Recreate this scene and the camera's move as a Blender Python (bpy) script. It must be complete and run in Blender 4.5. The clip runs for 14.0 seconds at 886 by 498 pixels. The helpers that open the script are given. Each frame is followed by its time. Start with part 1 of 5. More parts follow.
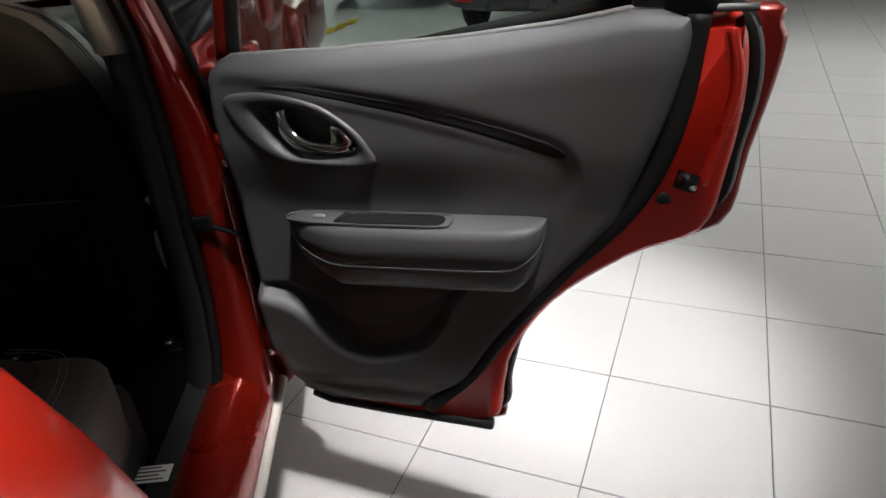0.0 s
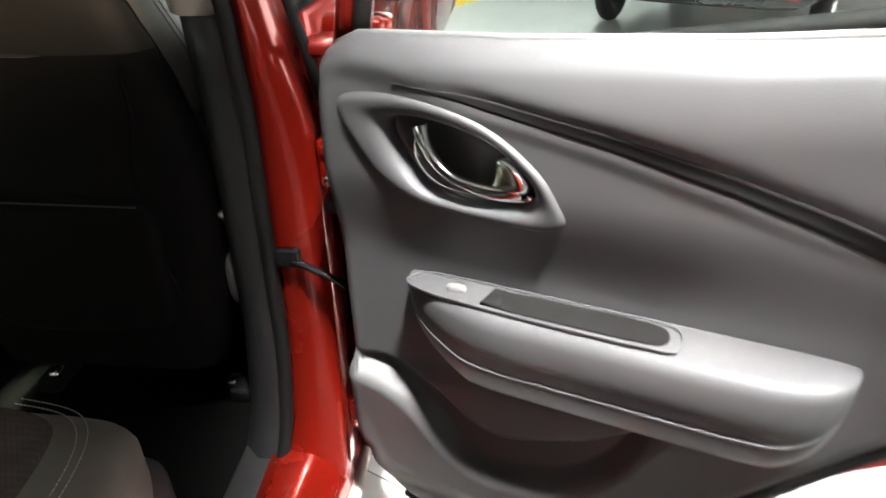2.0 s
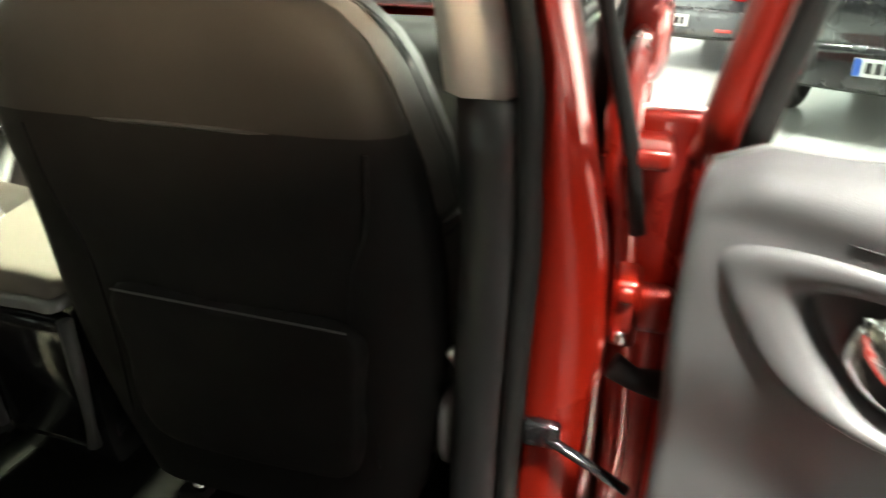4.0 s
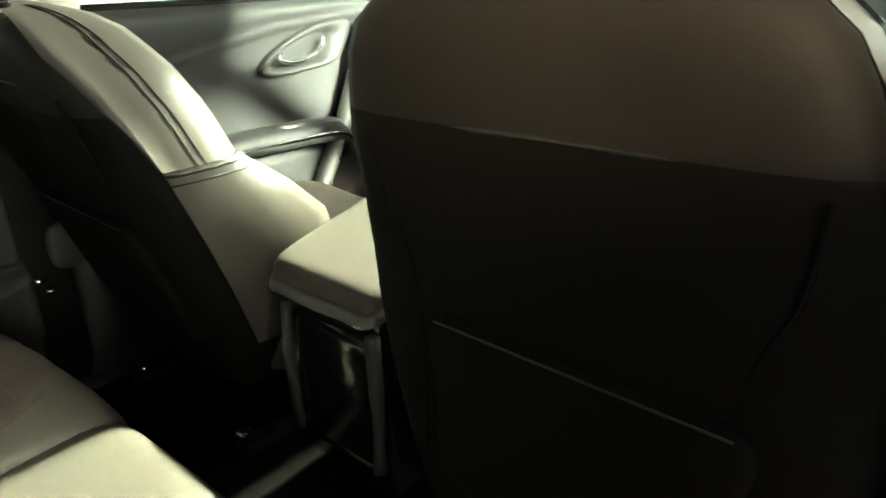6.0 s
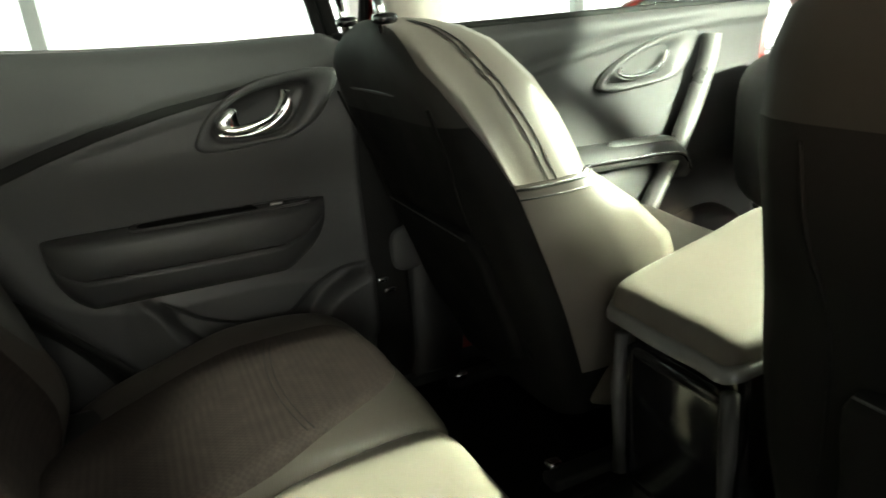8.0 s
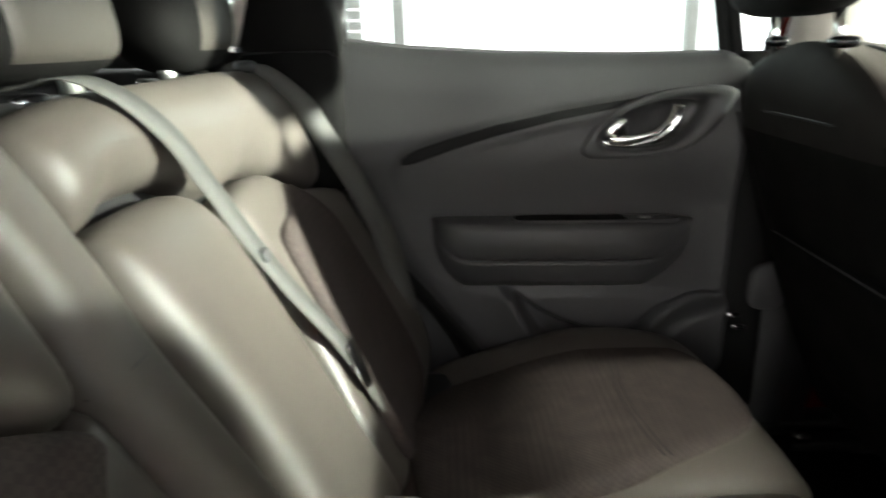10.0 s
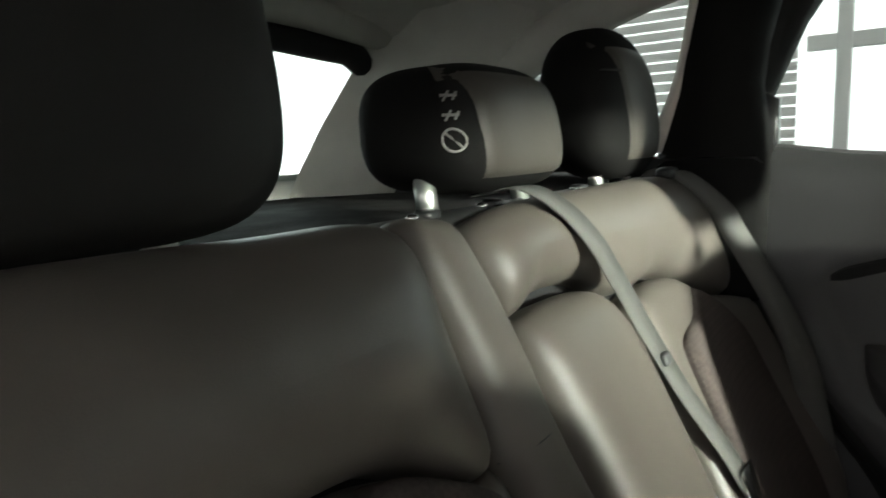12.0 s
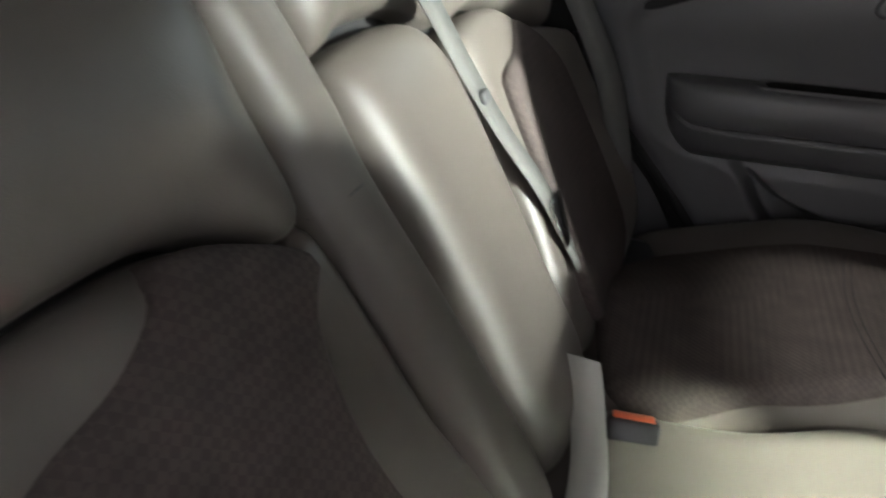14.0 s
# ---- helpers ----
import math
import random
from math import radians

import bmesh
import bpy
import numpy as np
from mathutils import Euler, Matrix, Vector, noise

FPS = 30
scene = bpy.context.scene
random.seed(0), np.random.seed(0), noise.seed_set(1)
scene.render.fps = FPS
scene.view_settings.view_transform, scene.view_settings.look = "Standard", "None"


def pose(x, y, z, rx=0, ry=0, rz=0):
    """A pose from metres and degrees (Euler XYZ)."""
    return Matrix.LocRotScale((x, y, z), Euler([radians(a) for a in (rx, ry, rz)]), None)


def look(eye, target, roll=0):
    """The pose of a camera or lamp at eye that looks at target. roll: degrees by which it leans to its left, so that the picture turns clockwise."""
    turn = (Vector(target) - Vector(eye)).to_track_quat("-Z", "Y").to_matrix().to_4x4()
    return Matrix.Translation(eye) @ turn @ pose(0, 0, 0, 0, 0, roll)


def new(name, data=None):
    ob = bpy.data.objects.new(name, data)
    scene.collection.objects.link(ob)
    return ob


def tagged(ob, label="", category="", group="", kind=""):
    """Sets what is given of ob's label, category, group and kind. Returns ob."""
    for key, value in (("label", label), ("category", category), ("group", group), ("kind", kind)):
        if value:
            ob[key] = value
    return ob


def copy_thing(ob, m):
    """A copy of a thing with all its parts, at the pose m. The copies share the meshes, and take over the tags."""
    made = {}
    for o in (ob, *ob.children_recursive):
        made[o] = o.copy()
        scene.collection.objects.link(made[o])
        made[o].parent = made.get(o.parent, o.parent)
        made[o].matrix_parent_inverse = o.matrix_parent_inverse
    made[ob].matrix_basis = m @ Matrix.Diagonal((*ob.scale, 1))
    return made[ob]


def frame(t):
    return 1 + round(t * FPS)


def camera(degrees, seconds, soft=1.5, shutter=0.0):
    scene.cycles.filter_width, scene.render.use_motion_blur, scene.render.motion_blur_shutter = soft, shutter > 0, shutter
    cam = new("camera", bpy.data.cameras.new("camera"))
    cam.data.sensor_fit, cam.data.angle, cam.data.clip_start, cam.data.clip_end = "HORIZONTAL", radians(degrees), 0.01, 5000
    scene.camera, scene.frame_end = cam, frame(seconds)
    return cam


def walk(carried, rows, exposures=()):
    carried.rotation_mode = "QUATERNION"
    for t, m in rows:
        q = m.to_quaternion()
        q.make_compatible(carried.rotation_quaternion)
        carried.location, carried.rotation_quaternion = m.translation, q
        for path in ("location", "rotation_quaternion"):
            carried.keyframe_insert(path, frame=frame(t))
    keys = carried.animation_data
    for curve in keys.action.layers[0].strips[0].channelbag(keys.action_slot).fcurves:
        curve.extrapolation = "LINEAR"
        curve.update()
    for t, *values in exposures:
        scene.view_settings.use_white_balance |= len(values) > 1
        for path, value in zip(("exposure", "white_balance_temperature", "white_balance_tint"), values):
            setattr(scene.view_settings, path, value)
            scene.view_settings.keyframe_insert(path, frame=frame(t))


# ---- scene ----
# Car interior in a showroom: x to the car's right, y to its front, z up; metres.
cam = camera(67.5, 14.0, soft=1.5, shutter=0.5)
PATH = [
    (0, (1.189, -1.121, 1.282), (1.261, 0.624, 0.307), -4.5),
    (0.5, (1.193, -1.063, 1.259), (1.236, 0.693, 0.302), -3.6),
    (1, (1.169, -0.939, 1.240), (1.143, 0.815, 0.280), -3.1),
    (1.5, (1.110, -0.830, 1.219), (1.012, 0.907, 0.231), -2.7),
    (2, (1.079, -0.730, 1.212), (0.904, 0.988, 0.203), -1.3),
    (2.5, (1.052, -0.656, 1.209), (0.771, 1.072, 0.241), -0.0),
    (3, (1.001, -0.603, 1.194), (0.627, 1.125, 0.260), -0.0),
    (3.5, (0.923, -0.532, 1.188), (0.482, 1.204, 0.297), -0.9),
    (4, (0.843, -0.490, 1.181), (0.320, 1.246, 0.337), 0.5),
    (4.2, (0.804, -0.461, 1.181), (0.196, 1.238, 0.319), 1.5),
    (6.3, (0.662, -0.398, 1.137), (-0.610, 0.955, 0.395), -1.8),
    (6.5, (0.650, -0.408, 1.137), (-0.668, 0.910, 0.412), -1.8),
    (7, (0.618, -0.403, 1.134), (-0.830, 0.784, 0.431), -4.0),
    (7.5, (0.582, -0.402, 1.122), (-1.060, 0.521, 0.447), -4.3),
    (7.7, (0.572, -0.401, 1.116), (-1.115, 0.439, 0.447), -4.8),
    (9.8, (0.520, -0.568, 1.137), (-1.370, -0.393, 0.506), -0.8),
    (10, (0.521, -0.572, 1.133), (-1.386, -0.580, 0.530), -1.5),
    (10.5, (0.530, -0.571, 1.141), (-1.378, -0.880, 0.625), -2.0),
    (11, (0.542, -0.576, 1.147), (-1.317, -1.189, 0.733), -1.0),
    (11.5, (0.546, -0.578, 1.144), (-1.210, -1.470, 0.799), -1.7),
    (12, (0.547, -0.572, 1.150), (-1.087, -1.687, 0.855), -2.3),
    (12.5, (0.551, -0.570, 1.152), (-0.980, -1.765, 0.676), -1.9),
    (13, (0.528, -0.583, 1.144), (-1.016, -1.651, 0.454), -1.7),
    (13.5, (0.521, -0.578, 1.136), (-1.089, -1.421, 0.300), -3.0),
    (14, (0.494, -0.580, 1.134), (-1.125, -1.160, 0.112), -0.5),
]
walk(cam, [(t, look(eye, target, roll)) for t, eye, target, roll in PATH],
     [(0.0, -0.3, 6500, 10), (0.5, -0.15, 6500, 10), (1.0, 0.5, 6500, 10), (1.5, 1.35, 6500, 10), (2.0, 1.8, 6600, 9), (2.6, 1.9, 6900, 6), (3.1, 2.1, 7100, 5), (4.2, 2.55, 7100, 3), (6.3, 1.95, 7100, -2),
      (7.7, 1.95, 7000, -1), (9.8, 2.2, 6500, 12), (10.1, 2.1, 6500, 12), (10.45, 1.85, 6500, 11), (10.7, 1.45, 6500, 10), (11.0, 0.45, 6600, 11), (11.6, 0.5, 6600, 11), (12.0, 1.4, 6500, 11), (12.6, 1.9, 6250, 16), (14.0, 2.1, 6200, 17)])

# ---- light ----
world = bpy.data.worlds.new("showroom_sky")
scene.world = world
world.use_nodes = True
wn = world.node_tree
sky = wn.nodes.new("ShaderNodeTexSky")
sky.sky_type = "NISHITA"
sky.sun_disc = False
sky.sun_elevation = radians(40)
sky.sun_rotation = radians(250)
wn.links.new(sky.outputs["Color"], wn.nodes["Background"].inputs["Color"])
wn.nodes["Background"].inputs["Strength"].default_value = 0.12


def area_lamp(name, place, target, sx, sy, watts, tint):
    data = bpy.data.lights.new(name, "AREA")
    data.shape, data.size, data.size_y, data.energy, data.color = "RECTANGLE", sx, sy, watts, tint
    ob = new(name, data)
    ob.matrix_world = look(place, target)
    return ob


def spot_lamp(name, place, target, watts, degrees, blend, tint, radius=0.06):
    data = bpy.data.lights.new(name, "SPOT")
    data.energy, data.spot_size, data.spot_blend, data.color, data.shadow_soft_size = watts, radians(degrees), blend, tint, radius
    ob = new(name, data)
    ob.matrix_world = look(place, target)
    return ob


# Unseen spots added to brighten chosen surfaces; no such fittings are known.
ADDED_SPOTS = [
    ((1.46, -0.36, 4.05), (1.52, 0.50, 0.0), 1500, 26, 0.9, (1.0, 0.99, 0.98), 0.06),
    ((1.68, -1.25, 4.05), (1.26, -0.17, 1.12), 1850, 15.0, 1.0, (1.0, 0.99, 0.97), 0.20),
    ((-0.24, 4.20, 4.05), (0.0, -0.10, 0.68), 4200, 9.5, 0.35, (0.90, 1.0, 0.76), 0.22),
    ((7.50, 2.60, 4.05), (-0.64, 0.86, 1.02), 17000, 5.2, 0.6, (0.92, 1.0, 0.84), 0.40),
    ((5.00, -3.50, 4.05), (0.50, 0.05, 1.25), 6600, 2.2, 1.0, (1.0, 0.76, 0.52), 0.20),
    # Added stand-in for daylight that comes through the windscreen.
    ((1.55, 11.40, 3.35), (-0.38, -0.84, 1.07), 34000, 3.0, 0.95, (0.92, 1.0, 0.84), 0.42),
    ((2.30, -0.60, 4.05), (0.84, -0.84, 0.96), 3700, 8.0, 0.8, (1.0, 0.98, 0.93), 0.08),
    ((4.20, -0.50, 4.05), (-0.36, -0.27, 0.60), 380, 4.4, 0.8, (0.96, 1.0, 0.84), 0.06),
    ((9.00, -1.00, 4.05), (-0.62, -0.32, 0.94), 90, 4.2, 0.9, (1.0, 0.88, 0.76), 0.15),
    ((1.30, 4.80, 4.05), (1.20, 5.00, 0.0), 420, 80, 1.0, (0.96, 1.0, 0.97), 0.08),
    ((4.00, 2.60, 4.05), (3.60, 2.40, 0.0), 700, 85, 1.0, (1.0, 0.99, 0.97), 0.08),
]
for spot in ADDED_SPOTS:
    spot_lamp("added_spot", *spot)
area_lamp("window_daylight", (-4.3, 0.0, 2.2), (0, 0, 0.9), 14.0, 3.6, 30, (0.93, 1.0, 0.98))

# Added fill in an unseen north opening, lighting the bench through the windscreen.
area_lamp("added_north_fill", (2.0, 11.85, 3.30), (2.0, 0.0, 3.30), 5.0, 1.7, 82, (0.97, 1.0, 0.92))
# Added fill from the unseen east side, brightening the left door trim.
area_lamp("added_east_fill", (11.6, 2.0, 2.0), (0, 0, 1.0), 16.0, 3.2, 200, (1.0, 0.97, 0.90))


# ---- materials ----
def material(name, colour, rough=0.5, metal=0.0, coat=0.0, vary=0.15, scale=8.0, grain=0.0, grain_scale=400.0,
             rough_vary=0.1, sheen=0.0, spread=0.0, spec=0.5):
    """Principled surface with large stains, fine grain relief and, where asked, a spread between pieces."""
    m = bpy.data.materials.new(name)
    m.use_nodes = True
    t = m.node_tree
    b = t.nodes["Principled BSDF"]
    b.inputs["Metallic"].default_value = metal
    b.inputs["Specular IOR Level"].default_value = spec
    b.inputs["Coat Weight"].default_value = coat
    b.inputs["Coat Roughness"].default_value = 0.06
    b.inputs["Sheen Weight"].default_value = sheen
    co = t.nodes.new("ShaderNodeTexCoord")
    big = t.nodes.new("ShaderNodeTexNoise")
    big.inputs["Scale"].default_value, big.inputs["Detail"].default_value = scale, 6.0
    t.links.new(co.outputs["Object"], big.inputs["Vector"])
    ramp = t.nodes.new("ShaderNodeMapRange")
    ramp.inputs["From Min"].default_value, ramp.inputs["From Max"].default_value = 0.3, 0.7
    ramp.inputs["To Min"].default_value, ramp.inputs["To Max"].default_value = 1 - vary, 1 + vary
    t.links.new(big.outputs["Fac"], ramp.inputs["Value"])
    mul = t.nodes.new("ShaderNodeVectorMath")
    mul.operation = "SCALE"
    mul.inputs[0].default_value = colour
    t.links.new(ramp.outputs["Result"], mul.inputs["Scale"])
    out = mul.outputs["Vector"]
    if spread:
        info = t.nodes.new("ShaderNodeObjectInfo")
        r2 = t.nodes.new("ShaderNodeMapRange")
        r2.inputs["To Min"].default_value, r2.inputs["To Max"].default_value = 1 - spread, 1 + spread
        t.links.new(info.outputs["Random"], r2.inputs["Value"])
        m2 = t.nodes.new("ShaderNodeVectorMath")
        m2.operation = "SCALE"
        t.links.new(out, m2.inputs[0])
        t.links.new(r2.outputs["Result"], m2.inputs["Scale"])
        out = m2.outputs["Vector"]
    t.links.new(out, b.inputs["Base Color"])
    rr = t.nodes.new("ShaderNodeMapRange")
    rr.inputs["From Min"].default_value, rr.inputs["From Max"].default_value = 0.3, 0.7
    rr.inputs["To Min"].default_value, rr.inputs["To Max"].default_value = max(0.02, rough - rough_vary), min(1, rough + rough_vary)
    t.links.new(big.outputs["Fac"], rr.inputs["Value"])
    t.links.new(rr.outputs["Result"], b.inputs["Roughness"])
    if grain:
        fine = t.nodes.new("ShaderNodeTexVoronoi")
        fine.inputs["Scale"].default_value = grain_scale
        t.links.new(co.outputs["Object"], fine.inputs["Vector"])
        bump = t.nodes.new("ShaderNodeBump")
        bump.inputs["Strength"].default_value, bump.inputs["Distance"].default_value = grain, 0.0004
        t.links.new(fine.outputs["Distance"], bump.inputs["Height"])
        t.links.new(bump.outputs["Normal"], b.inputs["Normal"])
    return m


def woven(name, colour, pitch=0.0055):
    """Dark seat cloth with a small diagonal weave in relief."""
    m = material(name, colour, 0.85, vary=0.2, scale=30, spec=0.15)
    t = m.node_tree
    b = t.nodes["Principled BSDF"]
    co = t.nodes.new("ShaderNodeTexCoord")
    turn = t.nodes.new("ShaderNodeMapping")
    turn.inputs["Rotation"].default_value = (0, radians(45), 0)
    wave = t.nodes.new("ShaderNodeTexChecker")
    wave.inputs["Scale"].default_value = 1 / pitch
    tone = t.nodes.new("ShaderNodeMapRange")
    tone.inputs["To Min"].default_value, tone.inputs["To Max"].default_value = 0.90, 1.10
    t.links.new(wave.outputs["Fac"], tone.inputs["Value"])
    shade = t.nodes.new("ShaderNodeVectorMath")
    shade.operation = "SCALE"
    t.links.new(b.inputs["Base Color"].links[0].from_socket, shade.inputs[0])
    t.links.new(tone.outputs["Result"], shade.inputs["Scale"])
    t.links.new(shade.outputs["Vector"], b.inputs["Base Color"])
    t.links.new(co.outputs["Object"], turn.inputs["Vector"])
    t.links.new(turn.outputs["Vector"], wave.inputs["Vector"])
    bump = t.nodes.new("ShaderNodeBump")
    bump.inputs["Strength"].default_value, bump.inputs["Distance"].default_value = 0.45, 0.002
    t.links.new(wave.outputs["Fac"], bump.inputs["Height"])
    t.links.new(bump.outputs["Normal"], b.inputs["Normal"])
    return m


def glowing(name, colour, strength):
    m = bpy.data.materials.new(name)
    m.use_nodes = True
    b = m.node_tree.nodes["Principled BSDF"]
    b.inputs["Base Color"].default_value = (*colour, 1)
    b.inputs["Emission Color"].default_value = (*colour, 1)
    b.inputs["Emission Strength"].default_value = strength
    return m


def glass(name, tint):
    m = bpy.data.materials.new(name)
    m.use_nodes = True
    t = m.node_tree
    b = t.nodes["Principled BSDF"]
    clear = t.nodes.new("ShaderNodeBsdfTransparent")
    clear.inputs["Color"].default_value = (*tint, 1)
    b.inputs["Roughness"].default_value = 0.03
    b.inputs["Base Color"].default_value = (0.02, 0.02, 0.02, 1)
    mix = t.nodes.new("ShaderNodeMixShader")
    mix.inputs["Fac"].default_value = 0.05
    t.links.new(clear.outputs["BSDF"], mix.inputs[1])
    t.links.new(b.outputs["BSDF"], mix.inputs[2])
    t.links.new(mix.outputs["Shader"], t.nodes["Material Output"].inputs["Surface"])
    return m


PLASTIC = material("soft_black_plastic", (0.050, 0.050, 0.052), 0.50, vary=0.08, scale=5, grain=0.25, grain_scale=1100)
PLASTIC_HARD = material("hard_black_plastic", (0.022, 0.022, 0.023), 0.38, vary=0.12, scale=9, grain=0.2, grain_scale=700)
DARK_TRIM = material("matt_dark_trim", (0.013, 0.013, 0.0135), 0.72, vary=0.1, scale=9, grain=0.2, grain_scale=900, spec=0.2)
RUBBER = material("black_rubber", (0.008, 0.008, 0.008), 0.65, vary=0.2, scale=20, spec=0.25)
GLOSS = material("glossy_black", (0.008, 0.008, 0.009), 0.12, vary=0.1, rough_vary=0.04)
LEATHER = material("dark_grey_leather", (0.098, 0.086, 0.077), 0.40, vary=0.10, scale=6, grain=0.22, grain_scale=900, rough_vary=0.06, spec=0.36)
CLOTH = woven("black_seat_cloth", (0.062, 0.050, 0.047))
BACKCLOTH = material("black_seat_back_cloth", (0.0055, 0.0052, 0.0052), 0.75, vary=0.15, scale=12, grain=0.2, grain_scale=1400, spec=0.12)
# Dark carpet with the foot space's shade put into its colour too.
CARPET = material("shaded_carpet", (0.0035, 0.0033, 0.0033), 0.95, vary=0.35, scale=60, grain=0.8, grain_scale=500, spec=0.1)
DARKCLOTH = material("black_headrest_cloth", (0.015, 0.0135, 0.0125), 0.7, vary=0.12, scale=14, grain=0.25, grain_scale=1200, spec=0.25)
# Leather with the weaker light on the headrests put into its colour.
DIM_LEATHER = material("dimmed_grey_leather", (0.048, 0.043, 0.038), 0.5, vary=0.10, scale=8, grain=0.2, grain_scale=900, spec=0.2)
RED = material("red_metallic_paint", (0.22, 0.009, 0.004), 0.28, metal=0.40, coat=0.6, vary=0.05, scale=3, rough_vary=0.03)
# The car's red again, its colour brightened for the light on the door shell.
RED_LIT = material("red_paint_lit_door_shell", (0.50, 0.016, 0.007), 0.36, metal=0.15, coat=0.5, vary=0.10, scale=5, spec=0.3)
CHROME = material("chrome", (0.93, 0.93, 0.93), 0.10, metal=1.0, vary=0.03, rough_vary=0.03)
STEEL = material("brushed_steel", (0.80, 0.82, 0.78), 0.34, metal=1.0, vary=0.05, scale=20, rough_vary=0.08)
SATIN = material("satin_grey_trim", (0.17, 0.17, 0.17), 0.35, metal=0.4, vary=0.08)
STITCH = material("pale_grey_stitching", (0.30, 0.29, 0.28), 0.7, vary=0.2, scale=200)
BELT = material("grey_belt_webbing", (0.075, 0.075, 0.071), 0.7, vary=0.12, scale=40, grain=0.6, grain_scale=900)
BEIGE = material("beige_headliner_cloth", (0.62, 0.58, 0.53), 0.9, vary=0.06, scale=25, grain=0.3, grain_scale=900)
HEADLINER = material("grey_headliner_cloth", (0.50, 0.50, 0.46), 0.95, vary=0.06, scale=15, grain=0.3, grain_scale=900)
TILE = material("grey_stone_tile", (0.46, 0.46, 0.455), 0.30, vary=0.02, scale=1.1, grain=0.0, rough_vary=0.015, spread=0.03)
GROUT = material("dark_grout", (0.17, 0.17, 0.165), 0.8, vary=0.2, scale=20)
GREYWALL = material("grey_painted_wall", (0.16, 0.16, 0.165), 0.8, vary=0.06, scale=3)
PLASTER = material("white_plaster", (0.72, 0.72, 0.70), 0.85, vary=0.05, scale=3)
YELLOW = material("yellow_floor_paint", (0.75, 0.50, 0.03), 0.55, vary=0.12, scale=30)
LABEL_WHITE = material("white_label", (0.72, 0.72, 0.70), 0.5, vary=0.05)
BLUE = material("blue_plate_band", (0.03, 0.12, 0.5), 0.4)
INK = material("black_ink", (0.02, 0.02, 0.02), 0.5)
BUTTON_RED = material("orange_red_button", (0.75, 0.16, 0.07), 0.35, vary=0.05)
GLASS = glass("tinted_glass", (0.80, 0.84, 0.82))
CAR_BLACK = material("black_car_paint", (0.010, 0.010, 0.012), 0.25, coat=1.0, vary=0.1)
CAR_GREY = material("dark_grey_car_paint", (0.05, 0.055, 0.06), 0.3, metal=0.3, coat=1.0, vary=0.1)
LAMP_RED = material("red_lamp_lens", (0.5, 0.02, 0.015), 0.1, coat=1.0, vary=0.1)
DAY = glowing("overcast_daylight", (0.93, 1.0, 0.98), 0.9)
# Glow of the panel added on the unseen east side.
ADDED_GLOW = glowing("added_east_glow", (1.0, 0.99, 0.94), 0.7)
TUBE = glowing("fluorescent_diffuser", (1.0, 0.97, 0.92), 8.5)


# ---- building tools ----
def part(name, data, mat, parent=None, label="", smooth=True):
    """Links (verts, faces) or a bmesh as one mesh object under its thing."""
    me = bpy.data.meshes.new(name)
    if isinstance(data, bmesh.types.BMesh):
        data.to_mesh(me)
        data.free()
    else:
        me.from_pydata([tuple(map(float, v)) for v in data[0]], [], [tuple(int(i) for i in f) for f in data[1]])
        bm = bmesh.new()
        bm.from_mesh(me)
        bmesh.ops.recalc_face_normals(bm, faces=bm.faces)
        bm.to_mesh(me)
        bm.free()
    me.materials.append(mat)
    if smooth:
        me.polygons.foreach_set("use_smooth", [True] * len(me.polygons))
    ob = new(name, me)
    if parent is not None:
        ob.parent = parent
    if label:
        ob["label"] = label
    return ob


def thing(name, label, category, m=None, group="", kind=""):
    ob = tagged(new(name), label, category, group, kind)
    ob.empty_display_size = 0.05
    if m is not None:
        ob.matrix_world = m
    return ob


def spline(pts, n=8, closed=True):
    """A smooth curve through the given points."""
    p = np.array(pts, float)
    k = len(p)
    out = []
    for i in range(k if closed else k - 1):
        a, b, c, d = (p[(i + j) % k] if closed else p[min(max(i + j, 0), k - 1)] for j in (-1, 0, 1, 2))
        for s in np.arange(n) / n:
            out.append(0.5 * (2 * b + (c - a) * s + (2 * a - 5 * b + 4 * c - d) * s * s + (3 * b - a - 3 * c + d) * s ** 3))
    if not closed:
        out.append(p[-1])
    return np.array(out)


def edge_distance(poly, pts):
    """Distance from points to a closed outline, positive inside."""
    a, b = poly, np.roll(poly, -1, 0)
    ab = b - a
    out = np.empty(len(pts))
    for i0 in range(0, len(pts), 4000):
        p = pts[i0:i0 + 4000]
        ap = p[:, None] - a[None]
        s = np.clip((ap * ab).sum(-1) / ((ab * ab).sum(-1) + 1e-12), 0, 1)
        d = np.sqrt(((ap - s[..., None] * ab) ** 2).sum(-1)).min(1)
        cross = ((a[None, :, 1] > p[:, None, 1]) != (b[None, :, 1] > p[:, None, 1])) & (
            p[:, None, 0] < (b[None, :, 0] - a[None, :, 0]) * (p[:, None, 1] - a[None, :, 1]) / (b[None, :, 1] - a[None, :, 1] + 1e-12) + a[None, :, 0])
        out[i0:i0 + 4000] = np.where(cross.sum(1) % 2 == 1, d, -d)
    return out


def step(x):
    x = np.clip(x, 0, 1)
    return x * x * (3 - 2 * x)


def resample(curve, n):
    c = np.vstack([curve, curve[:1]])
    s = np.r_[0, np.cumsum(np.linalg.norm(np.diff(c, axis=0), axis=1))]
    t = np.linspace(0, s[-1], n, endpoint=False)
    return np.stack([np.interp(t, s, c[:, k]) for k in range(c.shape[1])], 1)


def grid_faces(rows, cols, closed=False):
    faces = []
    for i in range(rows - 1):
        for j in range(cols if closed else cols - 1):
            a, b = i * cols + j, i * cols + (j + 1) % cols
            faces.append((a, b, b + cols, a + cols))
    return faces


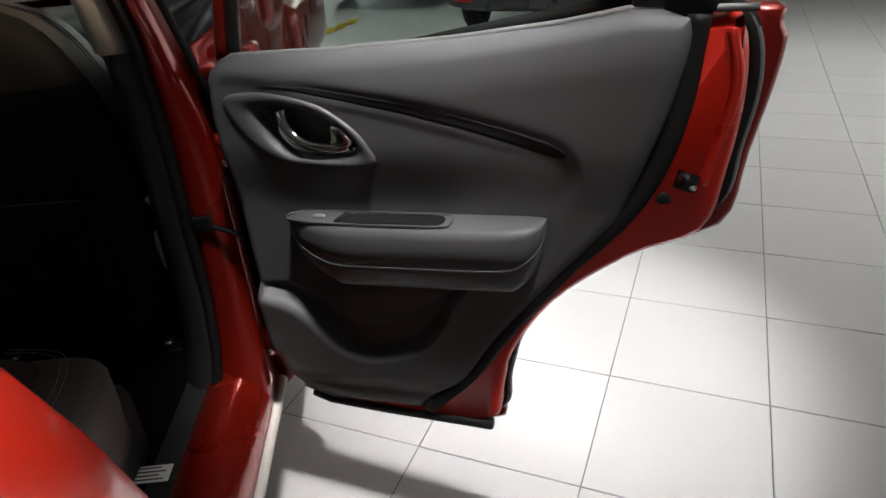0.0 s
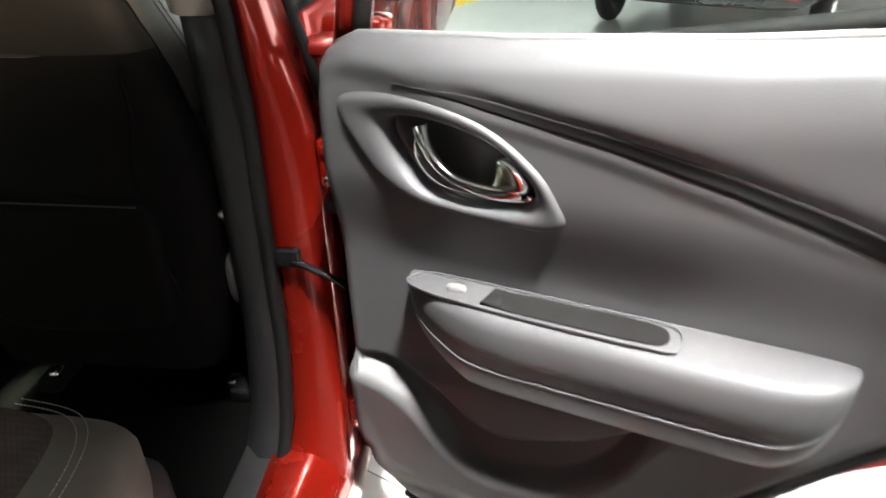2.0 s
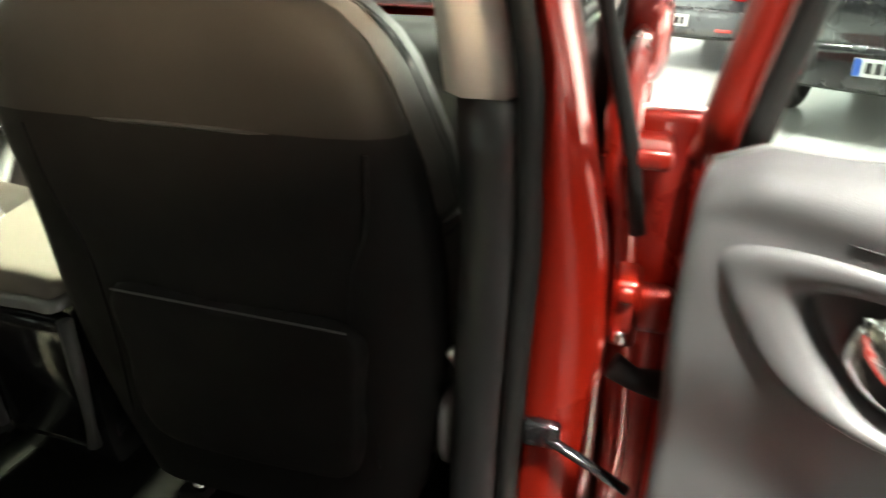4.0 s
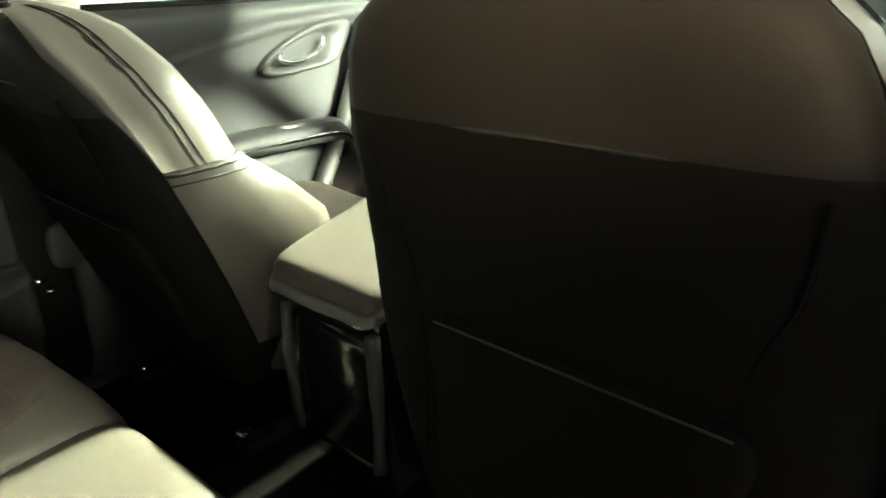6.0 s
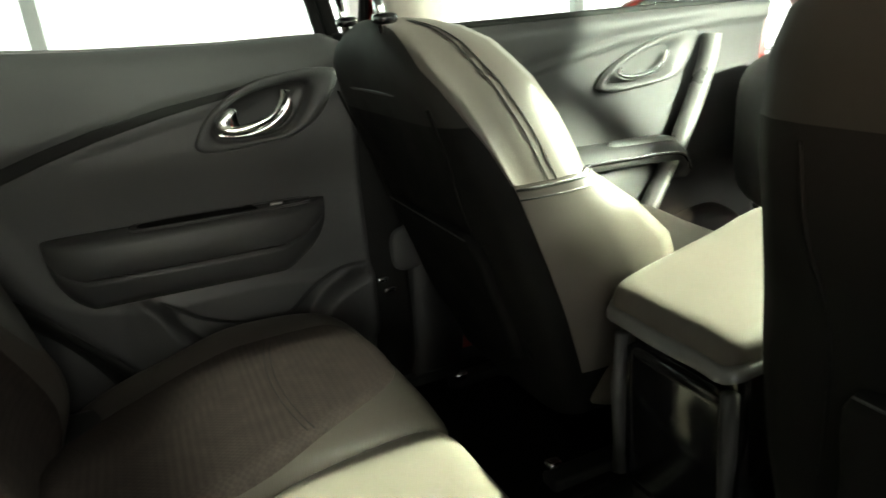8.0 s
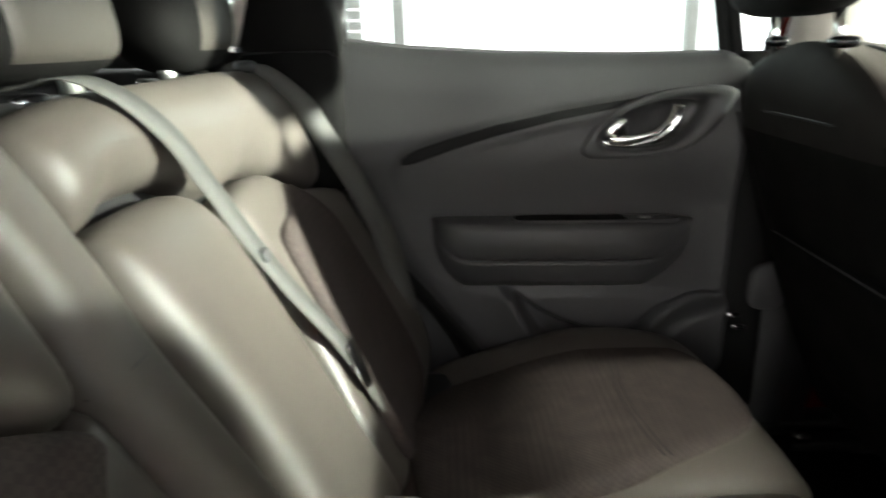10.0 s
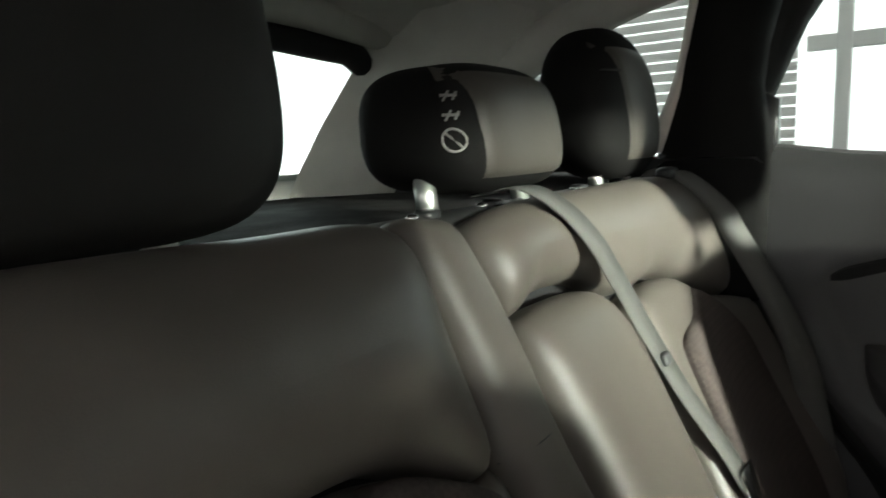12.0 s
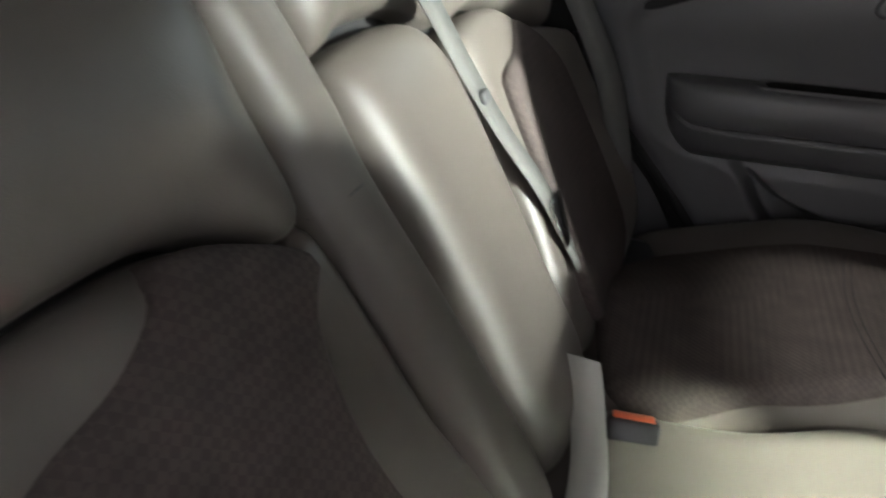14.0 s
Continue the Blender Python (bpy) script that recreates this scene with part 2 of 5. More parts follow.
def pad(outline, place, puff=0.02, r=0.03, depth=0.05, extra=None, n=96, centre=None, round_pts=6, spine=None):
    """An upholstered cushion: an outline in two coordinates, puffed up from its seam, with a skirt going down."""
    c = resample(spline(outline, round_pts), n)
    mid = np.array(centre) if centre else c.mean(0)
    fr = [0, 0.012, 0.03, 0.06, 0.1, 0.16, 0.24, 0.34, 0.46, 0.6, 0.76, 0.9]
    to = np.repeat(mid[None], n, 0)
    if spine:
        a, b = np.array(spine[0]), np.array(spine[1])
        mid = (a + b) / 2
        to = a + np.clip(((c - a) @ (b - a)) / ((b - a) @ (b - a)), 0.0, 1.0)[:, None] * (b - a)
        fr = fr + [1.0]
    pts = np.vstack([c + f * (to - c) for f in fr] + [mid[None]])
    d = np.abs(edge_distance(c, pts))
    seg = np.linalg.norm(np.roll(c, -1, 0) - c, axis=1)
    gap = np.linalg.norm(pts[:, None] - c[None], axis=2) + 1e-6
    d = np.minimum(d, (0.5 * (seg[None] / gap ** 3).sum(1)) ** -0.5)
    k = np.clip(1 - d / r, 0, 1)
    h = puff * np.sqrt(np.clip(1 - k * k, 0, 1))
    if extra is not None:
        h = h + extra(pts[:, 0], pts[:, 1])
    sk = place(c[:, 0], c[:, 1], np.full(n, -depth))
    top = place(pts[:, 0], pts[:, 1], h)
    verts = np.vstack([sk, top])
    faces = grid_faces(1 + len(fr), n, True)
    last = len(fr) * n
    if not spine:
        faces += [(last + j, last + (j + 1) % n, len(verts) - 1) for j in range(n)]
    return verts, faces


def prism(outline, place, h0, h1, bevel=0.004, round_pts=0):
    """A plate with rounded rims between two levels."""
    c = np.array(outline, float) if not round_pts else spline(outline, round_pts)
    n = len(c)
    t = np.roll(c, -1, 0) - np.roll(c, 1, 0)
    nrm = np.stack([t[:, 1], -t[:, 0]], 1) / (np.linalg.norm(t, axis=1)[:, None] + 1e-9)
    x, y = c[:, 0], c[:, 1]
    area = (x * np.roll(y, -1) - np.roll(x, -1) * y).sum()
    inn = c - nrm * bevel * (1 if area > 0 else -1)
    s = np.sign(h1 - h0)
    rows = [(inn, h0), (c, h0 + s * bevel), (c, h1 - s * bevel), (inn, h1)]
    verts = np.vstack([place(q[:, 0], q[:, 1], np.full(n, h)) for q, h in rows])
    faces = grid_faces(4, n, True) + [tuple(range(n))[::-1], tuple(range(3 * n, 4 * n))]
    return verts, faces


def tube(path, r, sides=8, closed=False, flat=1.0, up=(0, 0, 1)):
    """A round or flattened bar along a path."""
    p = np.array(path, float)
    n = len(p)
    t = (np.roll(p, -1, 0) - np.roll(p, 1, 0)) if closed else np.gradient(p, axis=0)
    t /= np.linalg.norm(t, axis=1)[:, None] + 1e-9
    u = np.cross(t, np.array(up, float))
    u /= np.linalg.norm(u, axis=1)[:, None] + 1e-9
    v = np.cross(u, t)
    rr = np.broadcast_to(np.array(r, float), (n,))[:, None]
    a = np.linspace(0, 2 * np.pi, sides, endpoint=False)
    rings = [p + rr * (np.cos(k) * u * flat + np.sin(k) * v) for k in a]
    verts = np.stack(rings, 1).reshape(-1, 3)
    faces = grid_faces(n, sides, True)
    if closed:
        faces += [((n - 1) * sides + j, (n - 1) * sides + (j + 1) % sides, (j + 1) % sides, j) for j in range(sides)]
    else:
        faces += [tuple(range(sides))[::-1], tuple(range((n - 1) * sides, n * sides))]
    return verts, faces


def box(x0, x1, y0, y1, z0, z1, bevel=0.005, segs=2):
    bm = bmesh.new()
    bmesh.ops.create_cube(bm, size=1)
    for v in bm.verts:
        v.co = Vector(((x0 + x1) / 2 + v.co.x * (x1 - x0), (y0 + y1) / 2 + v.co.y * (y1 - y0), (z0 + z1) / 2 + v.co.z * (z1 - z0)))
    if bevel:
        bmesh.ops.bevel(bm, geom=list(bm.edges), offset=bevel, segments=segs, affect="EDGES", profile=0.5)
    return bm


def rounded(cx, cy, cz, ax, ay, az, power=4.0, n=28, m=18, warp=None):
    """A soft block: a superellipsoid with half axes ax, ay, az."""
    th = np.linspace(-np.pi / 2, np.pi / 2, m)
    ph = np.linspace(0, 2 * np.pi, n, endpoint=False)
    f = lambda w, e: np.sign(w) * np.abs(w) ** e  # noqa: E731
    e = 2 / power
    v = np.array([[f(np.cos(t), e) * f(np.cos(p), e) * ax, f(np.cos(t), e) * f(np.sin(p), e) * ay, f(np.sin(t), e) * az] for t in th for p in ph])
    if warp:
        v = warp(v)
    return v + (cx, cy, cz), grid_faces(m, n, True)


def joined(*datas):
    verts, faces, k = [], [], 0
    for v, f in datas:
        verts.append(np.array(v))
        faces += [tuple(i + k for i in q) for q in f]
        k += len(v)
    return np.vstack(verts), faces


# ---- showroom ----
tile_turn = radians(-26.1)
PITCH = 0.42
tx = np.array([math.cos(tile_turn), math.sin(tile_turn)])
ty = np.array([-tx[1], tx[0]])
TILE_ORIGIN = np.array([1.138, 0.140])

floor = tagged(part("floor", box(-60, 60, -60, 60, -0.3, -0.006, 0), GROUT, smooth=False),
               "dark grout bed of the showroom floor", "floor", kind="structure")


def room_wall(name, x0, x1, y0, y1, z0, z1, mat=None, label="grey painted showroom wall"):
    return tagged(part(name, box(x0, x1, y0, y1, z0, z1, 0.004), mat or GREYWALL, smooth=False), label, "wall", kind="structure")


room_wall("wall_north", -9.2, -0.5, 12.0, 12.2, 0, 4.2)
room_wall("wall_north", 4.5, 12.2, 12.0, 12.2, 0, 4.2)
room_wall("wall_north", -0.5, 4.5, 12.0, 12.2, 0, 0.4)
# Unseen window and glowing panel, added as a source of front light.
north = thing("window_4", "added unseen window facing the bonnets", "window", kind="structure")
for px in (-0.45, 2.0, 4.45):
    part("mullion", box(px - 0.05, px + 0.05, 12.02, 12.1, 0.4, 4.2, 0.006), PLASTER, north)
tagged(part("backdrop", box(-2.5, 6.5, 13.0, 13.1, -0.2, 4.4, 0), DAY, smooth=False), "added glowing panel behind the unseen north window", "sky", kind="structure")
room_wall("wall_south", 0.0, 12.2, -9.2, -9.0, 0, 4.2)
tagged(part("backdrop", box(-9.2, 0.0, -10.1, -10.0, -0.2, 4.4, 0), DAY, smooth=False), "bright overcast daylight behind the showroom", "sky", kind="structure")
rear_glazing = thing("window_3", "white-framed rear showroom glazing with daylight behind", "window", kind="structure")
for px in (-9.0, -0.1):
    part("mullion", box(px - 0.05, px + 0.05, -9.1, -9.0, 0, 4.2, 0.006), PLASTER, rear_glazing)
for pz in (0.05, 4.1):
    part("transom", box(-9.0, -0.1, -9.08, -9.02, pz - 0.05, pz + 0.05, 0.006), PLASTER, rear_glazing)
# East opening, panel and mullions are unseen, added to let light in.
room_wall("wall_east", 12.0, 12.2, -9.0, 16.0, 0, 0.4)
tagged(part("backdrop", box(13.9, 14.0, -12, 18, -0.2, 6, 0), ADDED_GLOW, smooth=False), "added glowing panel outside the unseen east glazing", "sky", kind="structure")
glazing = thing("window_2", "added unseen glazing with a glowing panel behind", "window", kind="structure")
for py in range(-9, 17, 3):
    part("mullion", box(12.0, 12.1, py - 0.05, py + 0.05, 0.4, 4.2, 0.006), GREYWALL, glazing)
tagged(part("ceiling", box(-9.2, 12.2, -9.2, 16.2, 4.2, 4.35, 0), GREYWALL, smooth=False), "grey showroom ceiling", "ceiling", kind="structure")


def ceiling_light(place, turn=0):
    lamp = thing("ceiling_light", "long white fluorescent ceiling light fitting", "lamp", pose(*place, 0, 0, turn), "ceiling lights")
    part("housing", box(-0.10, 0.10, -0.75, 0.75, 0.02, 0.09, 0.01), PLASTER, lamp)
    part("diffuser", box(-0.08, 0.08, -0.73, 0.73, -0.01, 0.018, 0.01), TUBE, lamp, "glowing white diffuser")
    return lamp


first_light = ceiling_light((2.6, -0.4, 4.1))
for lx, ly in ((2.6, 2.4), (2.6, 5.2), (5.4, -0.4), (5.4, 2.4), (5.4, 5.2), (-0.4, 3.8), (-0.4, 6.6), (2.6, 8.4), (-3.0, 3.8)):
    copy_thing(first_light, pose(lx, ly, 4.1))
# Housings added to go with the unseen spots.
spot_body = thing("ceiling_spotlight", "added round white ceiling spotlight, unseen", "lamp", look((1.46, -0.36, 4.12), (1.40, 0.42, 0.0)))
part("spot_housing", tube([(0, 0, 0.10), (0, 0, 0.0)], 0.07, 20, up=(0, 1, 0)), PLASTER, spot_body)
part("spot_stem", tube([(0, 0, 0.10), (0.0, 0.02, 0.16)], 0.015, 8, up=(0, 1, 0)), PLASTER, spot_body)
spot_body["group"] = "ceiling spotlights"
for place, aim, *_ in ADDED_SPOTS[1:]:
    copy_thing(spot_body, look((place[0], place[1], 4.12), aim))

# west side: glazed front with posts, beams and a roller shutter; daylight behind
tagged(part("backdrop", box(-9.0, -8.9, -12, 18, -0.2, 6, 0), DAY, smooth=False), "bright overcast daylight outside the showroom", "sky", kind="structure")
front = thing("window_1", "tall white-framed showroom window front with daylight behind", "window", kind="structure")
for py in (-8.9, -0.88, 1.3, 3.4, 5.6, 8.6, 12.0):
    part("mullion", box(-4.75, -4.65, py - 0.045, py + 0.045, 0, 4.2, 0.006), PLASTER, front)
for pz in (0.25, 1.76, 3.2):
    part("transom", box(-4.74, -4.66, -1.1, 16, pz - 0.05, pz + 0.05, 0.006), PLASTER, front)
shutter = thing("roller_shutter", "white slatted roller shutter pulled down at the window", "shutter")
for i in range(56):
    part("slat", box(-4.60, -4.585, -4.6, -1.14, 0.01 + i * 0.075, 0.01 + i * 0.075 + 0.062, 0.004), PLASTER, shutter)

# ---- the car: doors ----
TRIM_TOP_U, TRIM_TOP_Z = [0.0, 0.03, 0.2, 0.396, 0.55, 0.644, 0.73], [1.046, 1.060, 1.066, 1.080, 1.098, 1.115, 1.112]
TRIM_LOW_U, TRIM_LOW_Z = [0.0, 0.006, 0.016, 0.032, 0.055, 0.10, 0.285, 0.39, 0.467, 0.563, 0.646, 0.703, 0.728], [0.480, 0.440, 0.412, 0.387, 0.366, 0.350, 0.352, 0.452, 0.566, 0.696, 0.797, 0.977, 1.09]
BEZEL = [(0.018, 0.998), (0.045, 1.010), (0.110, 1.008), (0.178, 0.992), (0.235, 0.952), (0.261, 0.914), (0.266, 0.897), (0.255, 0.886), (0.230, 0.883), (0.170, 0.886), (0.105, 0.895), (0.060, 0.922), (0.032, 0.962)]
CUP = [(0.074, 0.975), (0.100, 0.985), (0.150, 0.980), (0.195, 0.964), (0.226, 0.936), (0.230, 0.915), (0.212, 0.903), (0.160, 0.900), (0.118, 0.908), (0.088, 0.938)]


def rear_door(m, inward, stretch, lift, label, shell_paint, view_pull=0.0, raise_handle=0.0, raise_sill=(0.0, 0.0), arm=(0.0, 0.0)):
    """A rear door in its own coordinates: u along it from the hinge, h towards the cabin, z up; the open one is shaped
    to fit the camera's view.
    """
    door = thing("rear_door", label, "car door", m, "rear doors")

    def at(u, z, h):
        # k draws points towards the starting eye, so the door fits the camera's view.
        k = view_pull * np.asarray(u)
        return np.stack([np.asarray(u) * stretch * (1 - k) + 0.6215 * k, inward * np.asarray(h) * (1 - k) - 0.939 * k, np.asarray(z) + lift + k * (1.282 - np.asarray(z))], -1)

    # trim panel: one moulded sheet with its groove, recessed middle, cup and pocket
    def sill(u):
        return np.interp(u, TRIM_TOP_U, TRIM_TOP_Z) + np.interp(u, [0.0, 0.72], raise_sill)

    acc_u, acc_z = [0.02, 0.16, 0.30, 0.40, 0.474, 0.54, 0.58], [1.027, 1.014, 0.990, 0.967, 0.944, 0.920, 0.903]
    uo = np.linspace(0, 0.726, 120)
    outline = np.vstack([[(-0.06, 1.046)], np.stack([uo, sill(uo)], 1), np.stack([uo, np.interp(uo, TRIM_LOW_U, TRIM_LOW_Z)], 1)[::-1], [(-0.06, 0.372)]])
    insert = spline([(-0.03, 1.01), (0.16, 1.000), (0.30, 0.976), (0.474, 0.930), (0.556, 0.905), (0.572, 0.880), (0.556, 0.830), (0.535, 0.76), (0.50, 0.70), (0.40, 0.66), (0.2, 0.655), (-0.03, 0.66)], 6)
    lip = spline([(-0.03, 0.622), (0.03, 0.614), (0.085, 0.580), (0.140, 0.512), (0.190, 0.492), (0.250, 0.505), (0.305, 0.532), (0.345, 0.585), (0.375, 0.640), (0.42, 0.668), (0.42, 0.40), (-0.03, 0.38)], 6)
    mouth = spline([(0.0, 0.640), (0.05, 0.645), (0.11, 0.620), (0.16, 0.578), (0.205, 0.566), (0.26, 0.586), (0.31, 0.610), (0.37, 0.655), (0.345, 0.590), (0.300, 0.536), (0.245, 0.508), (0.190, 0.496), (0.142, 0.518), (0.088, 0.586), (0.03, 0.620)], 6)
    bezel = [(u, z + raise_handle) for u, z in BEZEL]
    cup = [(u, z + raise_handle) for u, z in CUP]

    def relief(U, Z):
        """How far the moulding stands out towards the cabin."""
        P = np.stack([U, Z], 1)
        k = np.clip(1 - edge_distance(outline, P).clip(0) / 0.028, 0, 1)
        W = 0.004 - 0.034 * (1 - np.sqrt(1 - k * k * 0.999))
        W += 0.016 * np.exp(-U / 0.035) - 0.007 * np.clip(1 - U / 0.010, 0, 1) ** 2
        W -= 0.020 * np.clip(1 - (sill(U) - Z) / 0.080, 0, 1) ** 2
        W += 0.020 * step((Z - 0.805) / 0.125) * (1 - 0.45 * step((U - 0.36) / 0.18))
        za = np.interp(U, acc_u, acc_z)
        along = step((U - 0.05) / 0.16) * (1 - step((U - 0.545) / 0.035))
        W -= 0.007 * along * np.exp(-((Z - za) / (0.008 + 0.016 * U)) ** 2)
        W -= 0.009 * step(edge_distance(insert, P) / 0.034 + 0.5)
        below = edge_distance(lip, P)
        W -= 0.012 * np.clip((0.72 - Z) / 0.36, 0, 1)
        W += 0.017 * step(below / 0.022 + 0.5) * np.exp(-np.clip(below, 0, 1) / 0.16) * step((0.44 - U) / 0.08) * step((Z - 0.40) / 0.05)
        W -= 0.022 * step(edge_distance(mouth, P) / 0.016 + 0.2)
        W = np.where(edge_distance(mouth, P) > -0.012, np.maximum(W, -0.0192), W)
        return W

    cols, rows = 180, 170
    uu = np.r_[0.0, 0.0, 0.0015, 0.004, np.linspace(0.008, 0.726, cols - 4)]
    top, low = sill(uu), np.interp(uu, TRIM_LOW_U, TRIM_LOW_Z)
    U = np.repeat(uu[None], rows, 0).ravel()
    Z = (low[None] + np.linspace(0, 1, rows)[:, None] * (top - low)[None]).ravel()
    W = relief(U, Z)
    hollow = W - 0.03 * step(edge_distance(spline(bezel, 6), np.stack([U, Z], 1)) / 0.012 - 0.6)
    hollow[::cols] = -0.030
    part("trim_panel", (at(U, Z, hollow), grid_faces(rows, cols)), PLASTIC, door, "soft black moulded trim panel")

    # dark strip lying in the groove
    su = np.linspace(0.085, 0.560, 40)
    sz = np.interp(su, acc_u, acc_z)
    half = (0.0025 + 0.0180 * su) * np.clip((su - 0.080) / 0.10, 0.08, 1) * np.clip((0.572 - su) / 0.03, 0.3, 1)
    rows = [(sz + k * half, relief(su, sz + k * half) + lift_k) for k, lift_k in ((-1.0, -0.003), (-1.0, 0.0006), (-0.5, 0.0010), (0.0, 0.0012), (0.5, 0.0010), (1.0, 0.0006), (1.0, -0.003))]
    part("accent_strip", (np.vstack([at(su, z, h) for z, h in rows]), grid_faces(len(rows), 40)), DARK_TRIM, door, "dark strip in the trim groove")

    # bezel ring let into the moulding, and the handle cup
    n = 120
    a, b = resample(spline(bezel, 8), n), resample(spline(cup, 8), n)
    k0 = int(np.argmin(np.linalg.norm(b - a[0], axis=1)))
    b = np.roll(b, -k0, 0)
    rise = relief(a[:, 0], a[:, 1])
    rise = (rise + np.roll(rise, 2) + np.roll(rise, -2) + np.roll(rise, 5) + np.roll(rise, -5)) / 5
    base = float(rise.mean())
    rings = [(0, -0.014), (0.0, -0.004), (0.02, -0.004), (0.045, 0.000), (0.12, 0.004), (0.28, 0.0055), (0.50, 0.005), (0.72, 0.003), (0.88, -0.003), (1.0, -0.020)]
    verts = np.vstack([at(*(a + t * (b - a)).T, rise * (1 - t) + base * t + h) for t, h in rings])
    part("handle_bezel", (verts, grid_faces(len(rings), n, True)), PLASTIC, door, "moulded surround of the handle")

    def held(u, z, h):
        return at(u, np.asarray(z) + raise_handle, np.asarray(h) + base - 0.016)
    part("handle_cup", pad(cup, lambda u, z, h: at(u, z, h + base - 0.021), -0.008, 0.03, 0.002), PLASTIC_HARD, door, "black handle cup")
    swoosh = spline([(0.108, 0.977), (0.113, 0.964), (0.125, 0.946), (0.143, 0.931), (0.166, 0.922), (0.195, 0.917), (0.218, 0.920)], 8, closed=False)
    nn = len(swoosh)
    tt = np.linspace(0, 1, nn)
    wide = 0.0050 + 0.0040 * np.exp(-((tt - 0.02) / 0.22) ** 2) + 0.0036 * np.exp(-((tt - 0.92) / 0.25) ** 2)
    side = np.gradient(swoosh, axis=0)
    side = np.stack([-side[:, 1], side[:, 0]], 1) / np.linalg.norm(side, axis=1)[:, None]
    bow = 0.006 + 0.010 * np.sin(tt * np.pi)
    band = [(-1.0, -0.005), (-1.0, 0.0), (-0.75, 0.003), (0.0, 0.0045), (0.75, 0.003), (1.0, 0.0), (1.0, -0.005)]
    verts = np.vstack([held(*(swoosh + side * (wide * k)[:, None]).T, bow + h) for k, h in band])
    part("door_handle", (verts, grid_faces(len(band), nn)), CHROME, door, "curved chrome pull handle")
    part("handle_paddle", pad([(0.191, 0.953), (0.203, 0.955), (0.217, 0.946), (0.226, 0.932), (0.222, 0.920), (0.200, 0.915), (0.176, 0.918), (0.187, 0.926), (0.190, 0.938)], lambda u, z, h: held(u, z, h + 0.006), 0.008, 0.012, 0.014, n=60), CHROME, door, "broad chrome end of the handle")
    part("handle_base", pad([(0.103, 0.968), (0.119, 0.940), (0.148, 0.919), (0.190, 0.909), (0.226, 0.916), (0.218, 0.904), (0.160, 0.901), (0.120, 0.909), (0.096, 0.938)], lambda u, z, h: held(u, z, h - 0.002), 0.005, 0.007, 0.008, n=64, centre=(0.135, 0.918)), CHROME, door, "chrome lower edge of the handle")

    # armrest: upper pad, bright seam, lower pad
    na = 90
    tu = 0.5 - 0.5 * np.cos(np.linspace(0, np.pi, na))
    au = 0.090 + arm[0] + 0.442 * tu
    full = (1 - np.abs(2 * tu - 1) ** 6) ** 0.45 * (0.74 + 0.26 * step(tu / 0.3))
    zt = 0.793 + arm[1] + 0.010 * tu
    sect = [(-0.02, 0.004), (0.30, 0.006), (0.80, 0.005), (0.94, 0.001), (1.0, -0.010), (1.0, -0.030), (0.985, -0.058), (0.90, -0.062), (-0.02, -0.062)]
    verts = np.vstack([at(au, zt + dz * np.clip(full * 1.15, 0.04, 1), 0.068 * full * w) for w, dz in sect])
    part("armrest", (verts, grid_faces(len(sect), na)), PLASTIC, door, "padded black armrest")
    lower = [(-0.02, -0.064), (0.93, -0.064), (0.90, -0.075), (0.72, -0.105), (0.45, -0.122), (-0.05, -0.130)]
    verts = np.vstack([at(au, zt + dz * np.clip(full * 1.1, 0.10, 1), 0.068 * full * w) for w, dz in lower])
    part("armrest_lower_pad", (verts, grid_faces(len(lower), na)), PLASTIC, door)
    sl = slice(14, na - 9)
    part("armrest_seam", tube(at(au[sl], zt[sl] - 0.0625 * np.clip(full[sl] * 1.1, 0.10, 1), 0.067 * full[sl]), 0.0011, 6), PLASTIC, door, "thin moulded line along the armrest")
    frame_c = [(0.098, 0.030), (0.112, 0.012), (0.15, 0.008), (0.30, 0.008), (0.370, 0.010), (0.385, 0.022), (0.384, 0.045), (0.366, 0.054), (0.25, 0.055), (0.15, 0.050), (0.110, 0.042)]
    ring = resample(spline(frame_c, 6), 90)
    ztop = lambda u: 0.793 + arm[1] + 0.010 * (u - 0.090) / 0.442 + 0.006  # noqa: E731
    part("switch_panel", pad(frame_c, lambda u, w, h: at(u, ztop(u) + h, w), 0.0015, 0.006, 0.003), PLASTIC, door)
    part("switch_panel_rim", tube(at(ring[:, 0], ztop(ring[:, 0]) + 0.003, ring[:, 1]), 0.0013, 6, closed=True), PLASTIC, door, "soft black rim")
    # No hollow here: the recess's shade is put into this pad's black.
    part("recess_shade_pad", pad([(0.205, 0.016), (0.30, 0.013), (0.360, 0.015), (0.374, 0.026), (0.372, 0.042), (0.355, 0.048), (0.28, 0.049), (0.205, 0.047), (0.198, 0.032)], lambda u, w, h: at(u, ztop(u) + 0.0035 + h, w), 0.0008, 0.004, 0.001), BACKCLOTH, door, "flat black pad coloured as the shaded pull recess")
    part("finger_tab", prism([(0.196, 0.016), (0.210, 0.016), (0.214, 0.046), (0.190, 0.046)], lambda u, w, h: at(u, ztop(u) + h, w), 0.0, 0.006, 0.0015), BACKCLOTH, door, "black tab before the recess")
    part("window_switch", pad([(0.146, 0.026), (0.154, 0.023), (0.166, 0.024), (0.167, 0.032), (0.155, 0.034), (0.147, 0.033)], lambda u, w, h: at(u, ztop(u) + 0.003 + h, w), 0.005, 0.006, 0.002, n=40), SATIN, door, "grey window switch")

